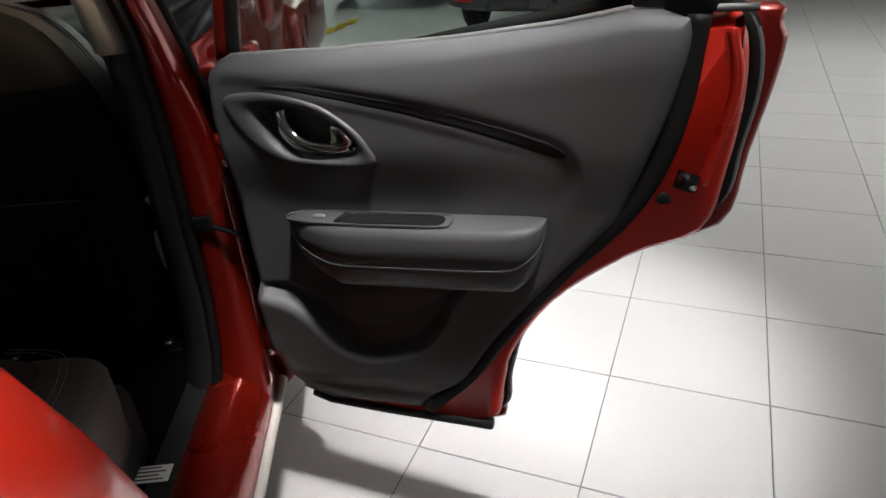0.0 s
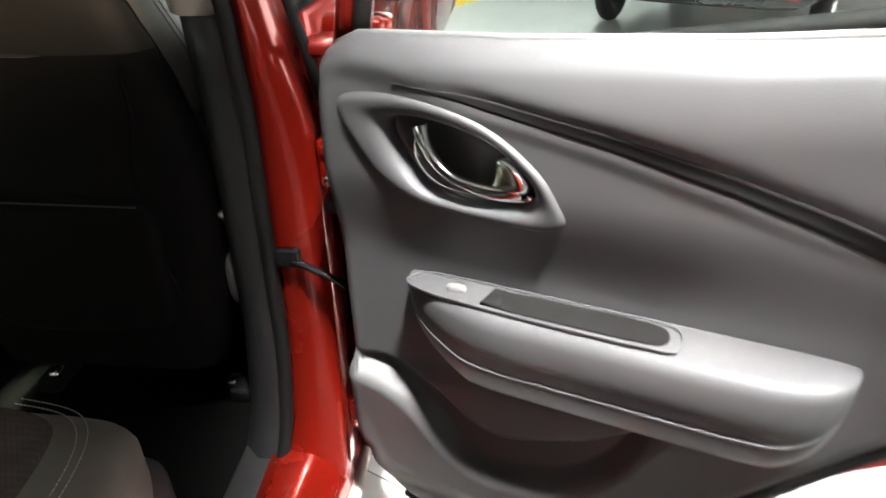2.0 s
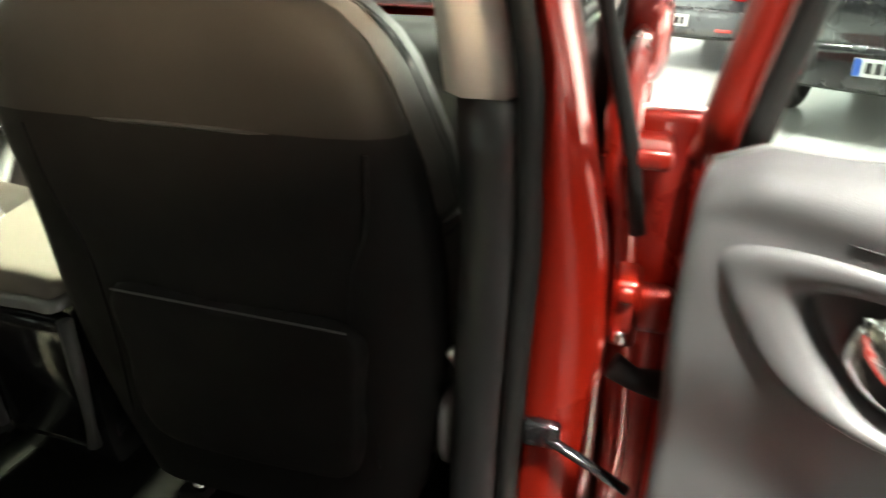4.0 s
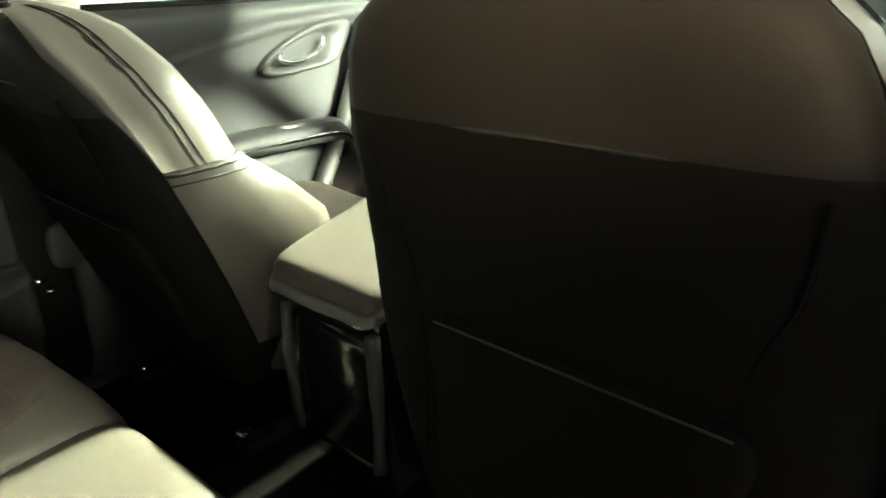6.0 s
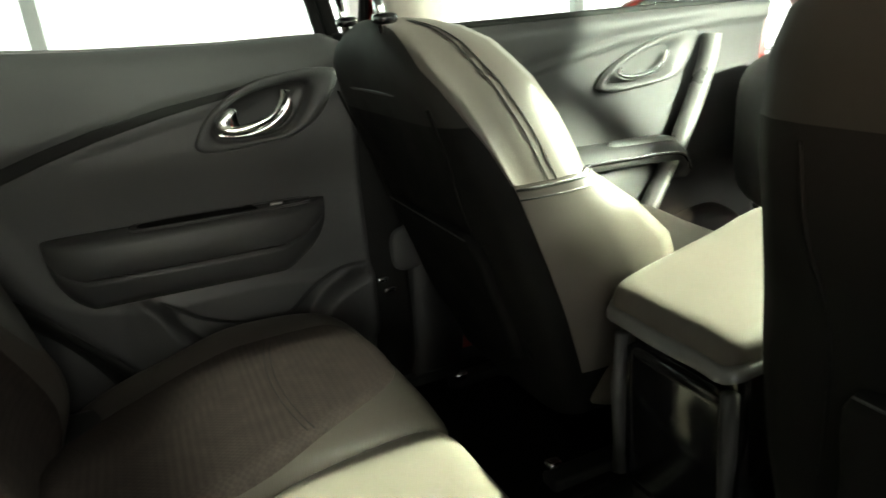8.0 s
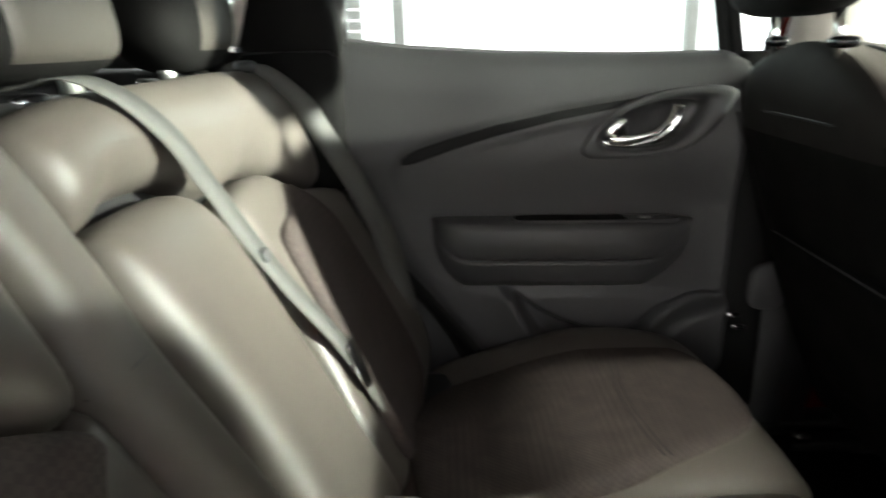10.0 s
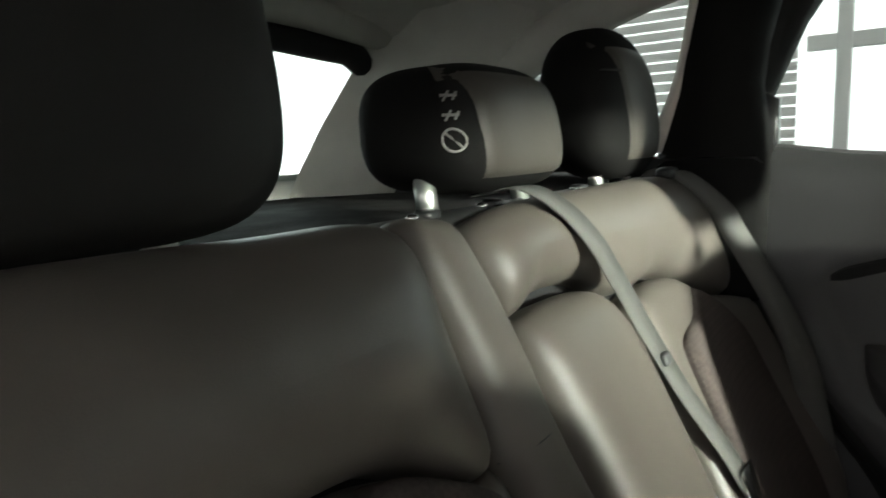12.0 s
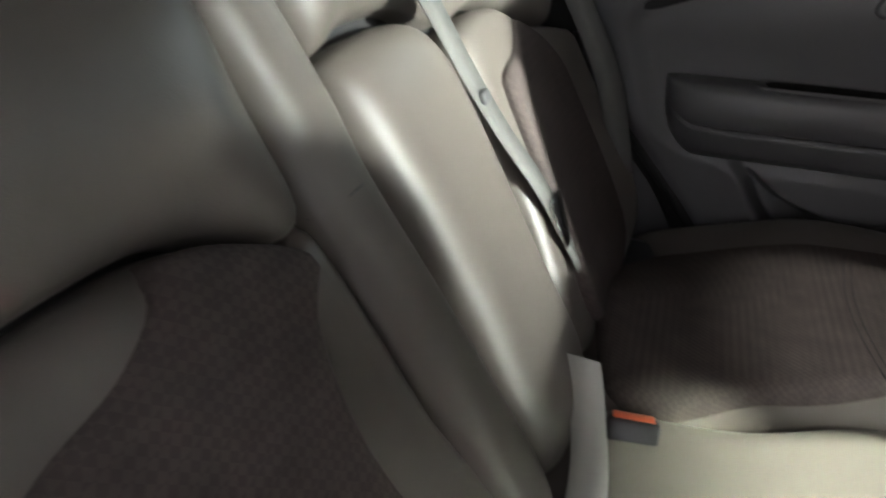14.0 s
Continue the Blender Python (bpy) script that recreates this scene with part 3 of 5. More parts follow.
    # steel shell, outer skin, seals
    shell = [(0.012, 1.01), (0.012, 0.75), (0.014, 0.49), (0.036, 0.40), (0.085, 0.348), (0.20, 0.338), (0.415, 0.332), (0.445, 0.40), (0.465, 0.50), (0.54, 0.625), (0.66, 0.725), (0.765, 0.78), (0.79, 0.88), (0.80, 1.00), (0.785, 1.09), (0.74, 1.09), (0.4, 1.035), (0.1, 1.015)]
    part("inner_shell", prism(shell, at, -0.092, -0.022, 0.012, 4), shell_paint, door, "painted inner shell")
    skin = [(-0.012, 1.015), (-0.02, 0.7), (-0.02, 0.36), (-0.005, 0.285), (0.2, 0.276), (0.42, 0.265), (0.44, 0.33), (0.475, 0.48), (0.545, 0.61), (0.665, 0.70), (0.805, 0.752), (0.832, 0.88), (0.856, 1.02), (0.850, 1.07), (0.80, 1.10), (0.4, 1.03), (0.1, 1.012)]
    part("outer_skin", prism(skin, at, -0.135, -0.100, 0.010, 4), RED, door, "glossy red outer skin")
    seal = resample(spline([(0.74, 1.13), (0.80, 1.08), (0.818, 1.00), (0.806, 0.90), (0.785, 0.80), (0.66, 0.725), (0.56, 0.655), (0.48, 0.54), (0.448, 0.42), (0.42, 0.32), (0.2, 0.318), (0.02, 0.33), (0.0, 0.45), (0.0, 0.7), (0.0, 1.0)], 8, False), 160)[:-1]
    part("door_seal", tube(at(seal[:, 0], seal[:, 1], np.full(len(seal), -0.088)), 0.011, 8, up=(0, 1, 0)), RUBBER, door, "black rubber door seal")
    part("seal_lip", tube(at(seal[:60, 0] + 0.006, seal[:60, 1], np.full(60, -0.083)), 0.0045, 6, up=(0, 1, 0)), SATIN, door, "pale grey seal lip")
    low_lip = np.array([(0.05, 0.362), (0.085, 0.348), (0.2, 0.338), (0.425, 0.326)])
    part("bottom_strip", tube(at(low_lip[:, 0], low_lip[:, 1], np.full(4, -0.028)), 0.012, 8, up=(0, 1, 0)), RUBBER, door, "black rubber strip")
    roll = spline([(0.726, 1.105), (0.716, 0.985), (0.690, 0.885), (0.645, 0.800), (0.560, 0.700), (0.464, 0.570), (0.388, 0.456), (0.30, 0.362)], 8, False)
    part("trim_edge", tube(at(roll[:, 0], roll[:, 1], np.full(len(roll), -0.020)), 0.015, 10, up=(0, 1, 0)), RUBBER, door, "black rolled edge of the trim")
    ridge = spline([(0.770, 1.085), (0.785, 1.02), (0.778, 0.95), (0.758, 0.86)], 6, False)
    part("shell_ridge", tube(at(ridge[:, 0], ridge[:, 1], np.full(len(ridge), -0.026)), 0.008, 8, up=(0, 1, 0)), shell_paint, door, "raised ridge in the painted shell")
    # latch and stopper
    part("latch", prism([(0.716, 0.856), (0.746, 0.846), (0.754, 0.873), (0.722, 0.884)], at, -0.024, -0.017, 0.002), GLOSS, door, "black door latch")
    part("latch_claw", tube(at(np.array([0.740, 0.749]), np.array([0.858, 0.856]), np.array([-0.016, -0.016])), 0.004, 8), CHROME, door)
    part("rubber_stop", pad([(0.694, 0.832), (0.704, 0.826), (0.716, 0.832), (0.712, 0.843), (0.700, 0.845)], lambda u, z, h: at(u, z, h - 0.021), 0.004, 0.006, 0.003, n=24), RUBBER, door)
    # window: seal strip, frame and pane
    su = np.linspace(0.0, 0.80, 30)
    sz = sill(su)
    part("window_strip", tube(at(su, sz - 0.004, np.full(30, -0.034)), 0.0045, 8, up=(0, 1, 0)), RUBBER, door, "black window strip")
    # Paler strip added for the light that the trim's top edge catches.
    part("sill_highlight", tube(at(su, sz - 0.002, np.full(30, -0.026)), 0.0045, 8, up=(0, 1, 0)), SATIN, door, "paler strip painted as light on the sill edge")
    post_f = np.stack([np.linspace(-0.012, 0.075, 12), np.linspace(1.03, 1.50, 12)], 1)
    part("frame_post", tube(at(post_f[:, 0], post_f[:, 1], np.full(12, -0.075)), 0.030, 10, flat=0.62, up=(0, 1, 0)), RED if shell_paint is RED_LIT else shell_paint, door, "window frame post")
    part("frame_post_seal", tube(at(post_f[:, 0] + 0.024, post_f[:, 1], np.full(12, -0.05)), 0.010, 8, up=(0, 1, 0)), RUBBER, door)
    post_r = np.array([(0.70, 1.10), (0.665, 1.22), (0.62, 1.34), (0.55, 1.46)])
    part("rear_frame_post", tube(at(post_r[:, 0] + 0.025, post_r[:, 1], np.full(4, -0.06)), 0.045, 10, up=(0, 1, 0)), RUBBER, door, "black rear window frame")
    rail = spline([(0.06, 1.49), (0.2, 1.515), (0.4, 1.505), (0.57, 1.45)], 6, False)
    part("frame_rail", tube(at(rail[:, 0], rail[:, 1], np.full(len(rail), -0.075)), 0.026, 8, up=(0, 1, 0)), RUBBER, door)
    part("frame_corner", prism([(0.640, 1.112), (0.728, 1.104), (0.74, 1.14), (0.67, 1.22), (0.640, 1.20)], at, -0.055, -0.020, 0.006), PLASTIC_HARD, door, "black plastic corner piece")
    pane = part("window_pane", prism([(0.0, 1.03), (0.4, 1.05), (0.72, 1.09), (0.66, 1.26), (0.56, 1.46), (0.4, 1.50), (0.2, 1.51), (0.075, 1.48)], at, -0.052, -0.048, 0.001), GLASS, door, "tinted window pane", smooth=False)
    pane.visible_shadow = False
    return door


rear_door(pose(0.888, -0.036, 0, 0, 0, -18), -1, 1.0, 0.0, "open red rear car door with black trim panel and armrest", RED_LIT, 0.17)
rear_door(Matrix.Translation((-0.668, -0.040, 0)) @ pose(0, 0, 0, 0, 0, -90), 1, 1.085, 0.012, "closed rear car door with black trim and chrome handle", RUBBER, 0.0, 0.026, (0.030, 0.008), (-0.020, 0.002))

# ---- rear bench ----
LEAN = Vector((0, 1, 0.452)).normalized()


def on_back(x, z, h):
    x, z, h = np.broadcast_arrays(np.asarray(x, float), np.asarray(z, float), np.asarray(h, float))
    h = h - 0.027
    return np.stack([x, -0.6886 - 0.452 * (z - 0.70) + LEAN.y * h, z + LEAN.z * h], -1)


def on_cushion(x, y, h):
    x, y, h = np.broadcast_arrays(np.asarray(x, float), np.asarray(y, float), np.asarray(h, float))
    drop = 0.05 * np.clip((y + 0.15) / 0.10, 0, 1) ** 2 + 0.012 * np.clip((-0.30 - y) / 0.35, 0, 1)
    side = np.clip((-0.34 - x) / 0.22, 0, 1) * np.clip((-0.34 - y) / 0.26, 0, 1.1)
    return np.stack([x, y, 0.548 - drop - 0.075 * side ** 1.3 + h], -1)


def stitch_line(place, pts, parent, lift=0.002, r=0.0008, closed=False):
    """A row of small stitches along a seam."""
    c = spline(pts, 10, closed)
    s = np.r_[0, np.cumsum(np.linalg.norm(np.diff(c, axis=0), axis=1))]
    n = max(4, int(s[-1] / 0.007))
    made = []
    for i in range(n):
        q = np.linspace(s[-1] * (i + 0.15) / n, s[-1] * (i + 0.8) / n, 3)
        u, v = np.interp(q, s, c[:, 0]), np.interp(q, s, c[:, 1])
        made.append(tube(place(u, v, np.full(3, lift)), r, 4))
    return part("stitching", joined(*made), STITCH, parent, "row of pale stitches")


bench = thing("rear_bench", "dark grey leather and black cloth rear seat backrest", "car seat")
bolster = lambda cx: (lambda x, z: 0.030 * np.clip((x - cx) * np.sign(cx) / 0.2, 0, 1.2) ** 2)  # noqa: E731
part("shell", prism([(-0.62, 0.50), (0.62, 0.50), (0.63, 0.90), (0.61, 1.06), (0.55, 1.085), (-0.55, 1.085), (-0.61, 1.06), (-0.63, 0.90)], on_back, -0.13, -0.022, 0.02, 3), PLASTIC_HARD, bench, "black seat back shell")
part("top_panel", pad([(0.166, 1.098), (0.30, 1.112), (0.50, 1.113), (0.60, 1.085), (0.612, 0.95), (0.575, 0.915), (0.50, 0.950), (0.44, 0.968), (0.36, 0.972), (0.276, 0.968), (0.236, 0.956), (0.190, 0.928), (0.158, 0.932), (0.158, 1.0)], on_back, 0.058, 0.085, 0.03, n=160, spine=((0.24, 1.028), (0.53, 1.025))), LEATHER, bench, "leather shoulder panel")
part("side_bolster", pad([(0.146, 0.92), (0.185, 0.918), (0.236, 0.951), (0.276, 0.963), (0.36, 0.966), (0.44, 0.964), (0.50, 0.948), (0.575, 0.908), (0.61, 0.86), (0.61, 0.56), (0.112, 0.56), (0.124, 0.75)], on_back, 0.022, 0.03, 0.03, bolster(0.37), n=128, centre=(0.37, 0.76)), LEATHER, bench, "leather side bolsters")
part("cloth_insert", pad([(0.278, 0.962), (0.236, 0.950), (0.184, 0.914), (0.208, 0.880), (0.222, 0.80), (0.222, 0.57), (0.515, 0.57), (0.515, 0.80), (0.49, 0.875), (0.44, 0.905), (0.38, 0.925), (0.33, 0.932), (0.295, 0.945)], lambda x, z, h: on_back(x, z, h + 0.018), 0.012, 0.02, 0.02, lambda x, z: 0.018 * np.clip(np.abs(x - 0.37) / 0.2, 0, 1.2) ** 2, n=128, spine=((0.33, 0.88), (0.37, 0.62))), CLOTH, bench, "black patterned cloth insert")
part("centre_strip", pad([(0.160, 1.095), (0.150, 0.99), (0.150, 0.924), (0.131, 0.80), (0.108, 0.57), (0.016, 0.57), (0.036, 0.78), (0.062, 0.927), (0.064, 0.99), (0.084, 1.088), (0.12, 1.104)], on_back, 0.036, 0.036, 0.03, n=144, spine=((0.112, 1.04), (0.064, 0.61))), LEATHER, bench, "leather strip beside the centre armrest")
sx = np.linspace(0.068, 0.147, 14)
part("cross_seam", tube(on_back(sx, np.full(14, 0.925), 0.036 * np.sqrt(np.clip(1 - (np.abs(sx - 0.1075) / 0.042) ** 2, 0, 1)) - 0.0004), 0.0009, 6), PLASTIC_HARD, bench, "fine dark cross seam")
part("centre_armrest", pad([(0.052, 0.995), (0.02, 1.008), (-0.05, 1.010), (-0.11, 1.004), (-0.145, 0.985), (-0.170, 0.93), (-0.188, 0.75), (-0.192, 0.57), (0.006, 0.57), (0.026, 0.78), (0.050, 0.93)], on_back, 0.042, 0.060, 0.03, n=120, spine=((-0.06, 0.94), (-0.09, 0.64))), LEATHER, bench, "folded-up leather centre armrest")
part("left_top_panel", pad([(0.078, 1.078), (0.062, 1.012), (0.0, 1.020), (-0.06, 1.021), (-0.125, 1.016), (-0.175, 0.996), (-0.235, 0.982), (-0.30, 0.985), (-0.38, 0.976), (-0.47, 0.937), (-0.58, 0.905), (-0.612, 0.95), (-0.60, 1.080), (-0.50, 1.104), (-0.20, 1.106), (0.0, 1.102)], on_back, 0.058, 0.080, 0.03, n=160, spine=((0.0, 1.056), (-0.54, 1.02))), LEATHER, bench, "leather shoulder panel")
part("left_side_bolster", pad([(-0.208, 0.92), (-0.215, 0.965), (-0.25, 0.976), (-0.30, 0.979), (-0.38, 0.970), (-0.47, 0.930), (-0.58, 0.897), (-0.61, 0.85), (-0.61, 0.56), (-0.212, 0.56), (-0.208, 0.75)], on_back, 0.030, 0.03, 0.03, bolster(-0.40), n=112, centre=(-0.41, 0.76)), LEATHER, bench, "leather side bolsters")
part("left_cloth_insert", pad([(-0.275, 0.905), (-0.345, 0.918), (-0.392, 0.945), (-0.44, 0.930), (-0.50, 0.89), (-0.535, 0.82), (-0.540, 0.57), (-0.275, 0.57), (-0.268, 0.72), (-0.262, 0.83), (-0.262, 0.885)], lambda x, z, h: on_back(x, z, h + 0.026), 0.012, 0.02, 0.02, lambda x, z: 0.018 * np.clip(np.abs(x + 0.40) / 0.2, 0, 1.2) ** 2, n=96, spine=((-0.36, 0.88), (-0.40, 0.62))), CLOTH, bench, "black patterned cloth insert")
part("top_strip", tube(on_back(np.linspace(-0.56, 0.56, 12), np.full(12, 1.10), np.full(12, -0.035)), 0.018, 8, flat=1.6), PLASTIC_HARD, bench, "black plastic strip along the top")
for gx in (0.46, 0.28, 0.055, -0.065, -0.30, -0.44):
    gp = on_back(np.array([gx]), np.array([1.105]), np.array([-0.03]))[0]
    part("headrest_guide", rounded(gp[0], gp[1], gp[2] + 0.010, 0.013, 0.011, 0.006, 3, 16, 8), PLASTIC_HARD, bench, "black headrest guide")
    part("guide_button", rounded(gp[0] + 0.028, gp[1] + 0.004, gp[2] + 0.010, 0.006, 0.005, 0.004, 3, 12, 6), CHROME, bench, "small bright release button")
part("release_latch", box(0.53, 0.575, -0.90, -0.868, 1.10, 1.118, 0.005), CHROME, bench, "bright seat release latch")


def rear_headrest(cx, z0, z1, half, label, face_y=-0.881, deep=0.056, taper=0.10, power=4.2, posts=(-0.06, 0.06), panel=None, icons=False, cover=None):
    """A headrest with its front at face_y; panel: from where to where a smooth grey panel covers the front."""
    hr = thing("rear_headrest", label, "headrest", group="rear headrests")
    zc, hz = (z0 + z1) / 2, (z1 - z0) / 2
    yc = face_y - deep

    def lean(v):
        v = v.copy()
        top = np.clip(v[:, 2] / hz, -1, 1)
        v[:, 0] *= 1 - taper * np.clip(top + 0.3, 0, 1.3) ** 2
        v[:, 1] -= 0.125 * v[:, 2]
        return v
    part("cushion", rounded(cx, yc, zc, half, deep, hz, power, 56, 32, lean), cover or DARKCLOTH, hr, "black cloth cover")

    def skin(x, z, h):
        """On the front of the cushion, h proud of it."""
        x, z, h = np.broadcast_arrays(np.asarray(x, float), np.asarray(z, float), np.asarray(h, float))
        q = np.clip((z - zc) / hz, -0.97, 0.97)
        ring = (1 - np.abs(q) ** power) ** (1 / power)
        a = np.clip((x - cx) / (half * ring * (1 - taper * np.clip(q + 0.3, 0, 1.3) ** 2)), -0.97, 0.97)
        y = yc + deep * ring * (1 - np.abs(a) ** power) ** (1 / power)
        return np.stack([x, y - 0.125 * (z - zc) + h, z], -1)
    if panel:
        xa, xb = panel
        nx, nz = 26, 26
        pz = np.linspace(z0 + 0.10 * (z1 - z0), z1 - (0.07 if icons else 0.13) * (z1 - z0), nz)
        X = np.array([np.linspace(xa + 0.10 * (z - zc), xb + taper * half * max(0, (z - zc) / hz + 0.3) ** 2, nx) for z in pz])
        Zp = np.repeat(pz[:, None], nx, 1)
        edge = np.minimum(np.linspace(0, 1, nx)[None].repeat(nz, 0), np.linspace(0, 1, nz)[:, None].repeat(nx, 1))
        edge = np.minimum(edge, np.minimum(1 - np.linspace(0, 1, nx)[None], 1 - np.linspace(0, 1, nz)[:, None]))
        proud = -0.003 + 0.0055 * step(edge / 0.08)
        part("front_panel", (skin(X.ravel(), Zp.ravel(), proud.ravel()), grid_faces(nz, nx)), DIM_LEATHER, hr, "smooth grey front panel")
    sx = np.linspace(cx - half * 0.75, cx + half * 0.75, 18)
    if not icons:
        part("face_seam", tube(skin(sx, np.full(18, zc + 0.040), np.full(18, 0.0005)), 0.0016, 6), RUBBER, hr, "fine seam across the front")
    for px in posts:
        part("post", tube([(cx + px, yc + 0.012, z0 + 0.025), (cx + px, yc + 0.018, 1.080)], 0.0105, 12), STEEL, hr, "chrome post")
    if icons:
        def tag(a, b):
            """On the rounded corner between front and side: a along it, b up."""
            y = face_y - 0.012 - 0.125 * b + a
            x = cx + half * 0.985 * (1 - np.clip(np.abs((y + 0.125 * b - yc) / deep), 0, 0.97) ** power) ** (1 / power) + 0.001
            return (x, y, zc + b)
        for iz in (0.027, 0.010):
            part("symbol", joined(tube([tag(-0.017, iz), tag(-0.005, iz)], 0.0015, 6), tube([tag(-0.015, iz - 0.005), tag(-0.010, iz + 0.004)], 0.0012, 6), tube([tag(-0.008, iz - 0.004), tag(-0.005, iz + 0.003)], 0.0012, 6)), STITCH, hr, "pale printed symbol")
        ang = np.linspace(0, 2 * np.pi, 22, endpoint=False)
        part("ring_symbol", joined(tube([tag(-0.011 + 0.0085 * math.cos(k), -0.012 + 0.0100 * math.sin(k)) for k in ang], 0.0011, 5, closed=True), tube([tag(-0.017, -0.005), tag(-0.005, -0.019)], 0.0011, 5)), STITCH, hr, "pale crossed ring symbol")
    return hr


rear_headrest(0.385, 1.104, 1.36, 0.143, "tall black cloth rear headrest with chrome posts")
rear_headrest(-0.050, 1.106, 1.234, 0.116, "low black rear centre headrest with printed symbols", -0.870, 0.076, 0.13, 3.6, (-0.09, 0.095), (0.040, -0.145), True, BACKCLOTH)
rear_headrest(-0.418, 1.098, 1.316, 0.130, "rounded black cloth rear headrest by the window", -0.874, 0.064, 0.32, 3.0, (-0.06, 0.06), (-0.345, -0.528), False, BACKCLOTH)

cushion = thing("bench_seat", "rear seat cushion in dark leather with black cloth", "car seat")
part("cushion_base", box(-0.64, 0.64, -0.66, -0.12, 0.34, 0.53, 0.04, 3), PLASTIC_HARD, cushion, "dark cushion base")
part("left_bolster_pad", pad([(-0.645, -0.21), (-0.58, -0.125), (-0.42, -0.090), (-0.25, -0.085), (-0.205, -0.115), (-0.200, -0.30), (-0.150, -0.45), (-0.118, -0.64), (-0.62, -0.65), (-0.655, -0.42)], on_cushion, 0.040, 0.07, 0.10, lambda x, y: 0.020 * np.clip((-0.40 - x) / 0.2, 0, 1.2) ** 2, n=112, centre=(-0.40, -0.36)), LEATHER, cushion, "leather cushion with side bolsters")
part("left_cloth_pad", pad([(-0.585, -0.22), (-0.53, -0.140), (-0.39, -0.112), (-0.300, -0.15), (-0.232, -0.28), (-0.178, -0.42), (-0.138, -0.60), (-0.57, -0.63), (-0.595, -0.42)], lambda x, y, h: on_cushion(x, y, h + 0.038), 0.014, 0.03, 0.03, n=96, centre=(-0.40, -0.40)), CLOTH, cushion, "black patterned cloth seat centre")
part("centre_pad", pad([(-0.195, -0.115), (-0.10, -0.088), (0.10, -0.088), (0.195, -0.115), (0.190, -0.30), (0.140, -0.45), (0.110, -0.64), (-0.108, -0.64), (-0.140, -0.45), (-0.190, -0.30)], on_cushion, 0.034, 0.05, 0.10, n=96, centre=(0, -0.36)), LEATHER, cushion, "smooth leather centre seat")
part("right_bolster_pad", pad([(0.645, -0.21), (0.58, -0.125), (0.42, -0.090), (0.25, -0.085), (0.205, -0.115), (0.200, -0.30), (0.150, -0.45), (0.118, -0.64), (0.62, -0.65), (0.655, -0.42)], on_cushion, 0.040, 0.07, 0.10, lambda x, y: 0.020 * np.clip((x - 0.40) / 0.2, 0, 1.2) ** 2, n=112, centre=(0.40, -0.36)), LEATHER, cushion, "leather cushion with side bolsters")
part("right_cloth_pad", pad([(0.545, -0.22), (0.50, -0.145), (0.39, -0.118), (0.345, -0.16), (0.265, -0.30), (0.225, -0.45), (0.20, -0.63), (0.55, -0.63), (0.56, -0.42)], lambda x, y, h: on_cushion(x, y, h + 0.038), 0.014, 0.03, 0.03, n=96, centre=(0.40, -0.40)), CLOTH, cushion, "black patterned cloth seat centre")
for off in (0.0, 0.010):
    seam_x = np.linspace(-0.235, -0.545, 24)
    part("cushion_seam", tube(on_cushion(seam_x, -0.297 + 0.02 * np.abs((seam_x + 0.39) / 0.16) ** 2 - off, np.full(24, 0.0512)), 0.0013, 6), RUBBER, cushion, "fine seam across the cloth")
for off in (0.0, 0.012):
    stitch_line(lambda x, y, h: on_cushion(x, y, h + 0.062), [(0.585 - off, -0.60), (0.60 - off, -0.42), (0.595 - off, -0.24), (0.555 - off, -0.155 - off * 0.5), (0.45, -0.125 - off)], cushion)

# belts and buckles
def webbing(pts, width, side=(1, 0, 0)):
    c = spline(pts, 8, False)
    t = np.gradient(c, axis=0)
    t /= np.linalg.norm(t, axis=1)[:, None]
    s = np.array(side, float) * width / 2
    nrm = np.cross(t, np.array(side, float))
    nrm /= np.linalg.norm(nrm, axis=1)[:, None]
    e = nrm * 0.0008
    rows = [c - s - e, c + s - e, c + s + e, c - s + e]
    return np.stack(rows, 1).reshape(-1, 3), grid_faces(len(c), 4, True)


def belt(name, label, pts, width, side=(1, 0, 0), mat=None):
    b = thing(name, label, "seat belt", group="seat belts")
    part("webbing", webbing(pts, width, side), mat or BELT, b)
    return b


cb = belt("seat_belt", "grey centre seat belt hanging down the backrest", [on_back(-0.040, 1.122, -0.02), on_back(-0.043, 1.111, 0.026), on_back(-0.060, 1.082, 0.048), on_back(-0.090, 1.045, 0.0520), on_back(-0.118, 1.012, 0.046), on_back(-0.148, 0.978, 0.038), on_back(-0.172, 0.930, 0.034), on_back(-0.204, 0.86, 0.033), on_back(-0.243, 0.77, 0.038), on_back(-0.270, 0.66, 0.040)], 0.046)
part("belt_tongue", prism([(-0.026, -0.02), (0.026, -0.02), (0.022, 0.014), (0.010, 0.036), (-0.010, 0.036), (-0.022, 0.014)], lambda a, b2, h: on_back(-0.252 + a + b2 * 0.3, 0.738 - b2, 0.043 + h), -0.002, 0.002, 0.001), CHROME, cb, "bright metal belt tongue")
part("belt_stop", pad([(-0.01, -0.006), (0.01, -0.006), (0.01, 0.006), (-0.01, 0.006)], lambda a, b2, h: on_back(-0.182 + a, 0.905 + b2, 0.037 + h), 0.004, 0.005, 0.002, n=24), PLASTIC, cb, "small black belt stop")
ob_ = belt("seat_belt", "pale grey outer seat belt running from the pillar", [(-0.520, -0.900, 1.075), (-0.522, -0.862, 1.105), (-0.540, -0.80, 1.055), (-0.552, -0.775, 1.01), (-0.570, -0.715, 0.90), (-0.585, -0.675, 0.80), (-0.60, -0.645, 0.66)], 0.046, (-0.45, 0.88, -0.12))
part("belt_guide", rounded(-0.522, -0.868, 1.100, 0.030, 0.014, 0.010, 3, 20, 10), PLASTIC_HARD, ob_, "black belt guide")
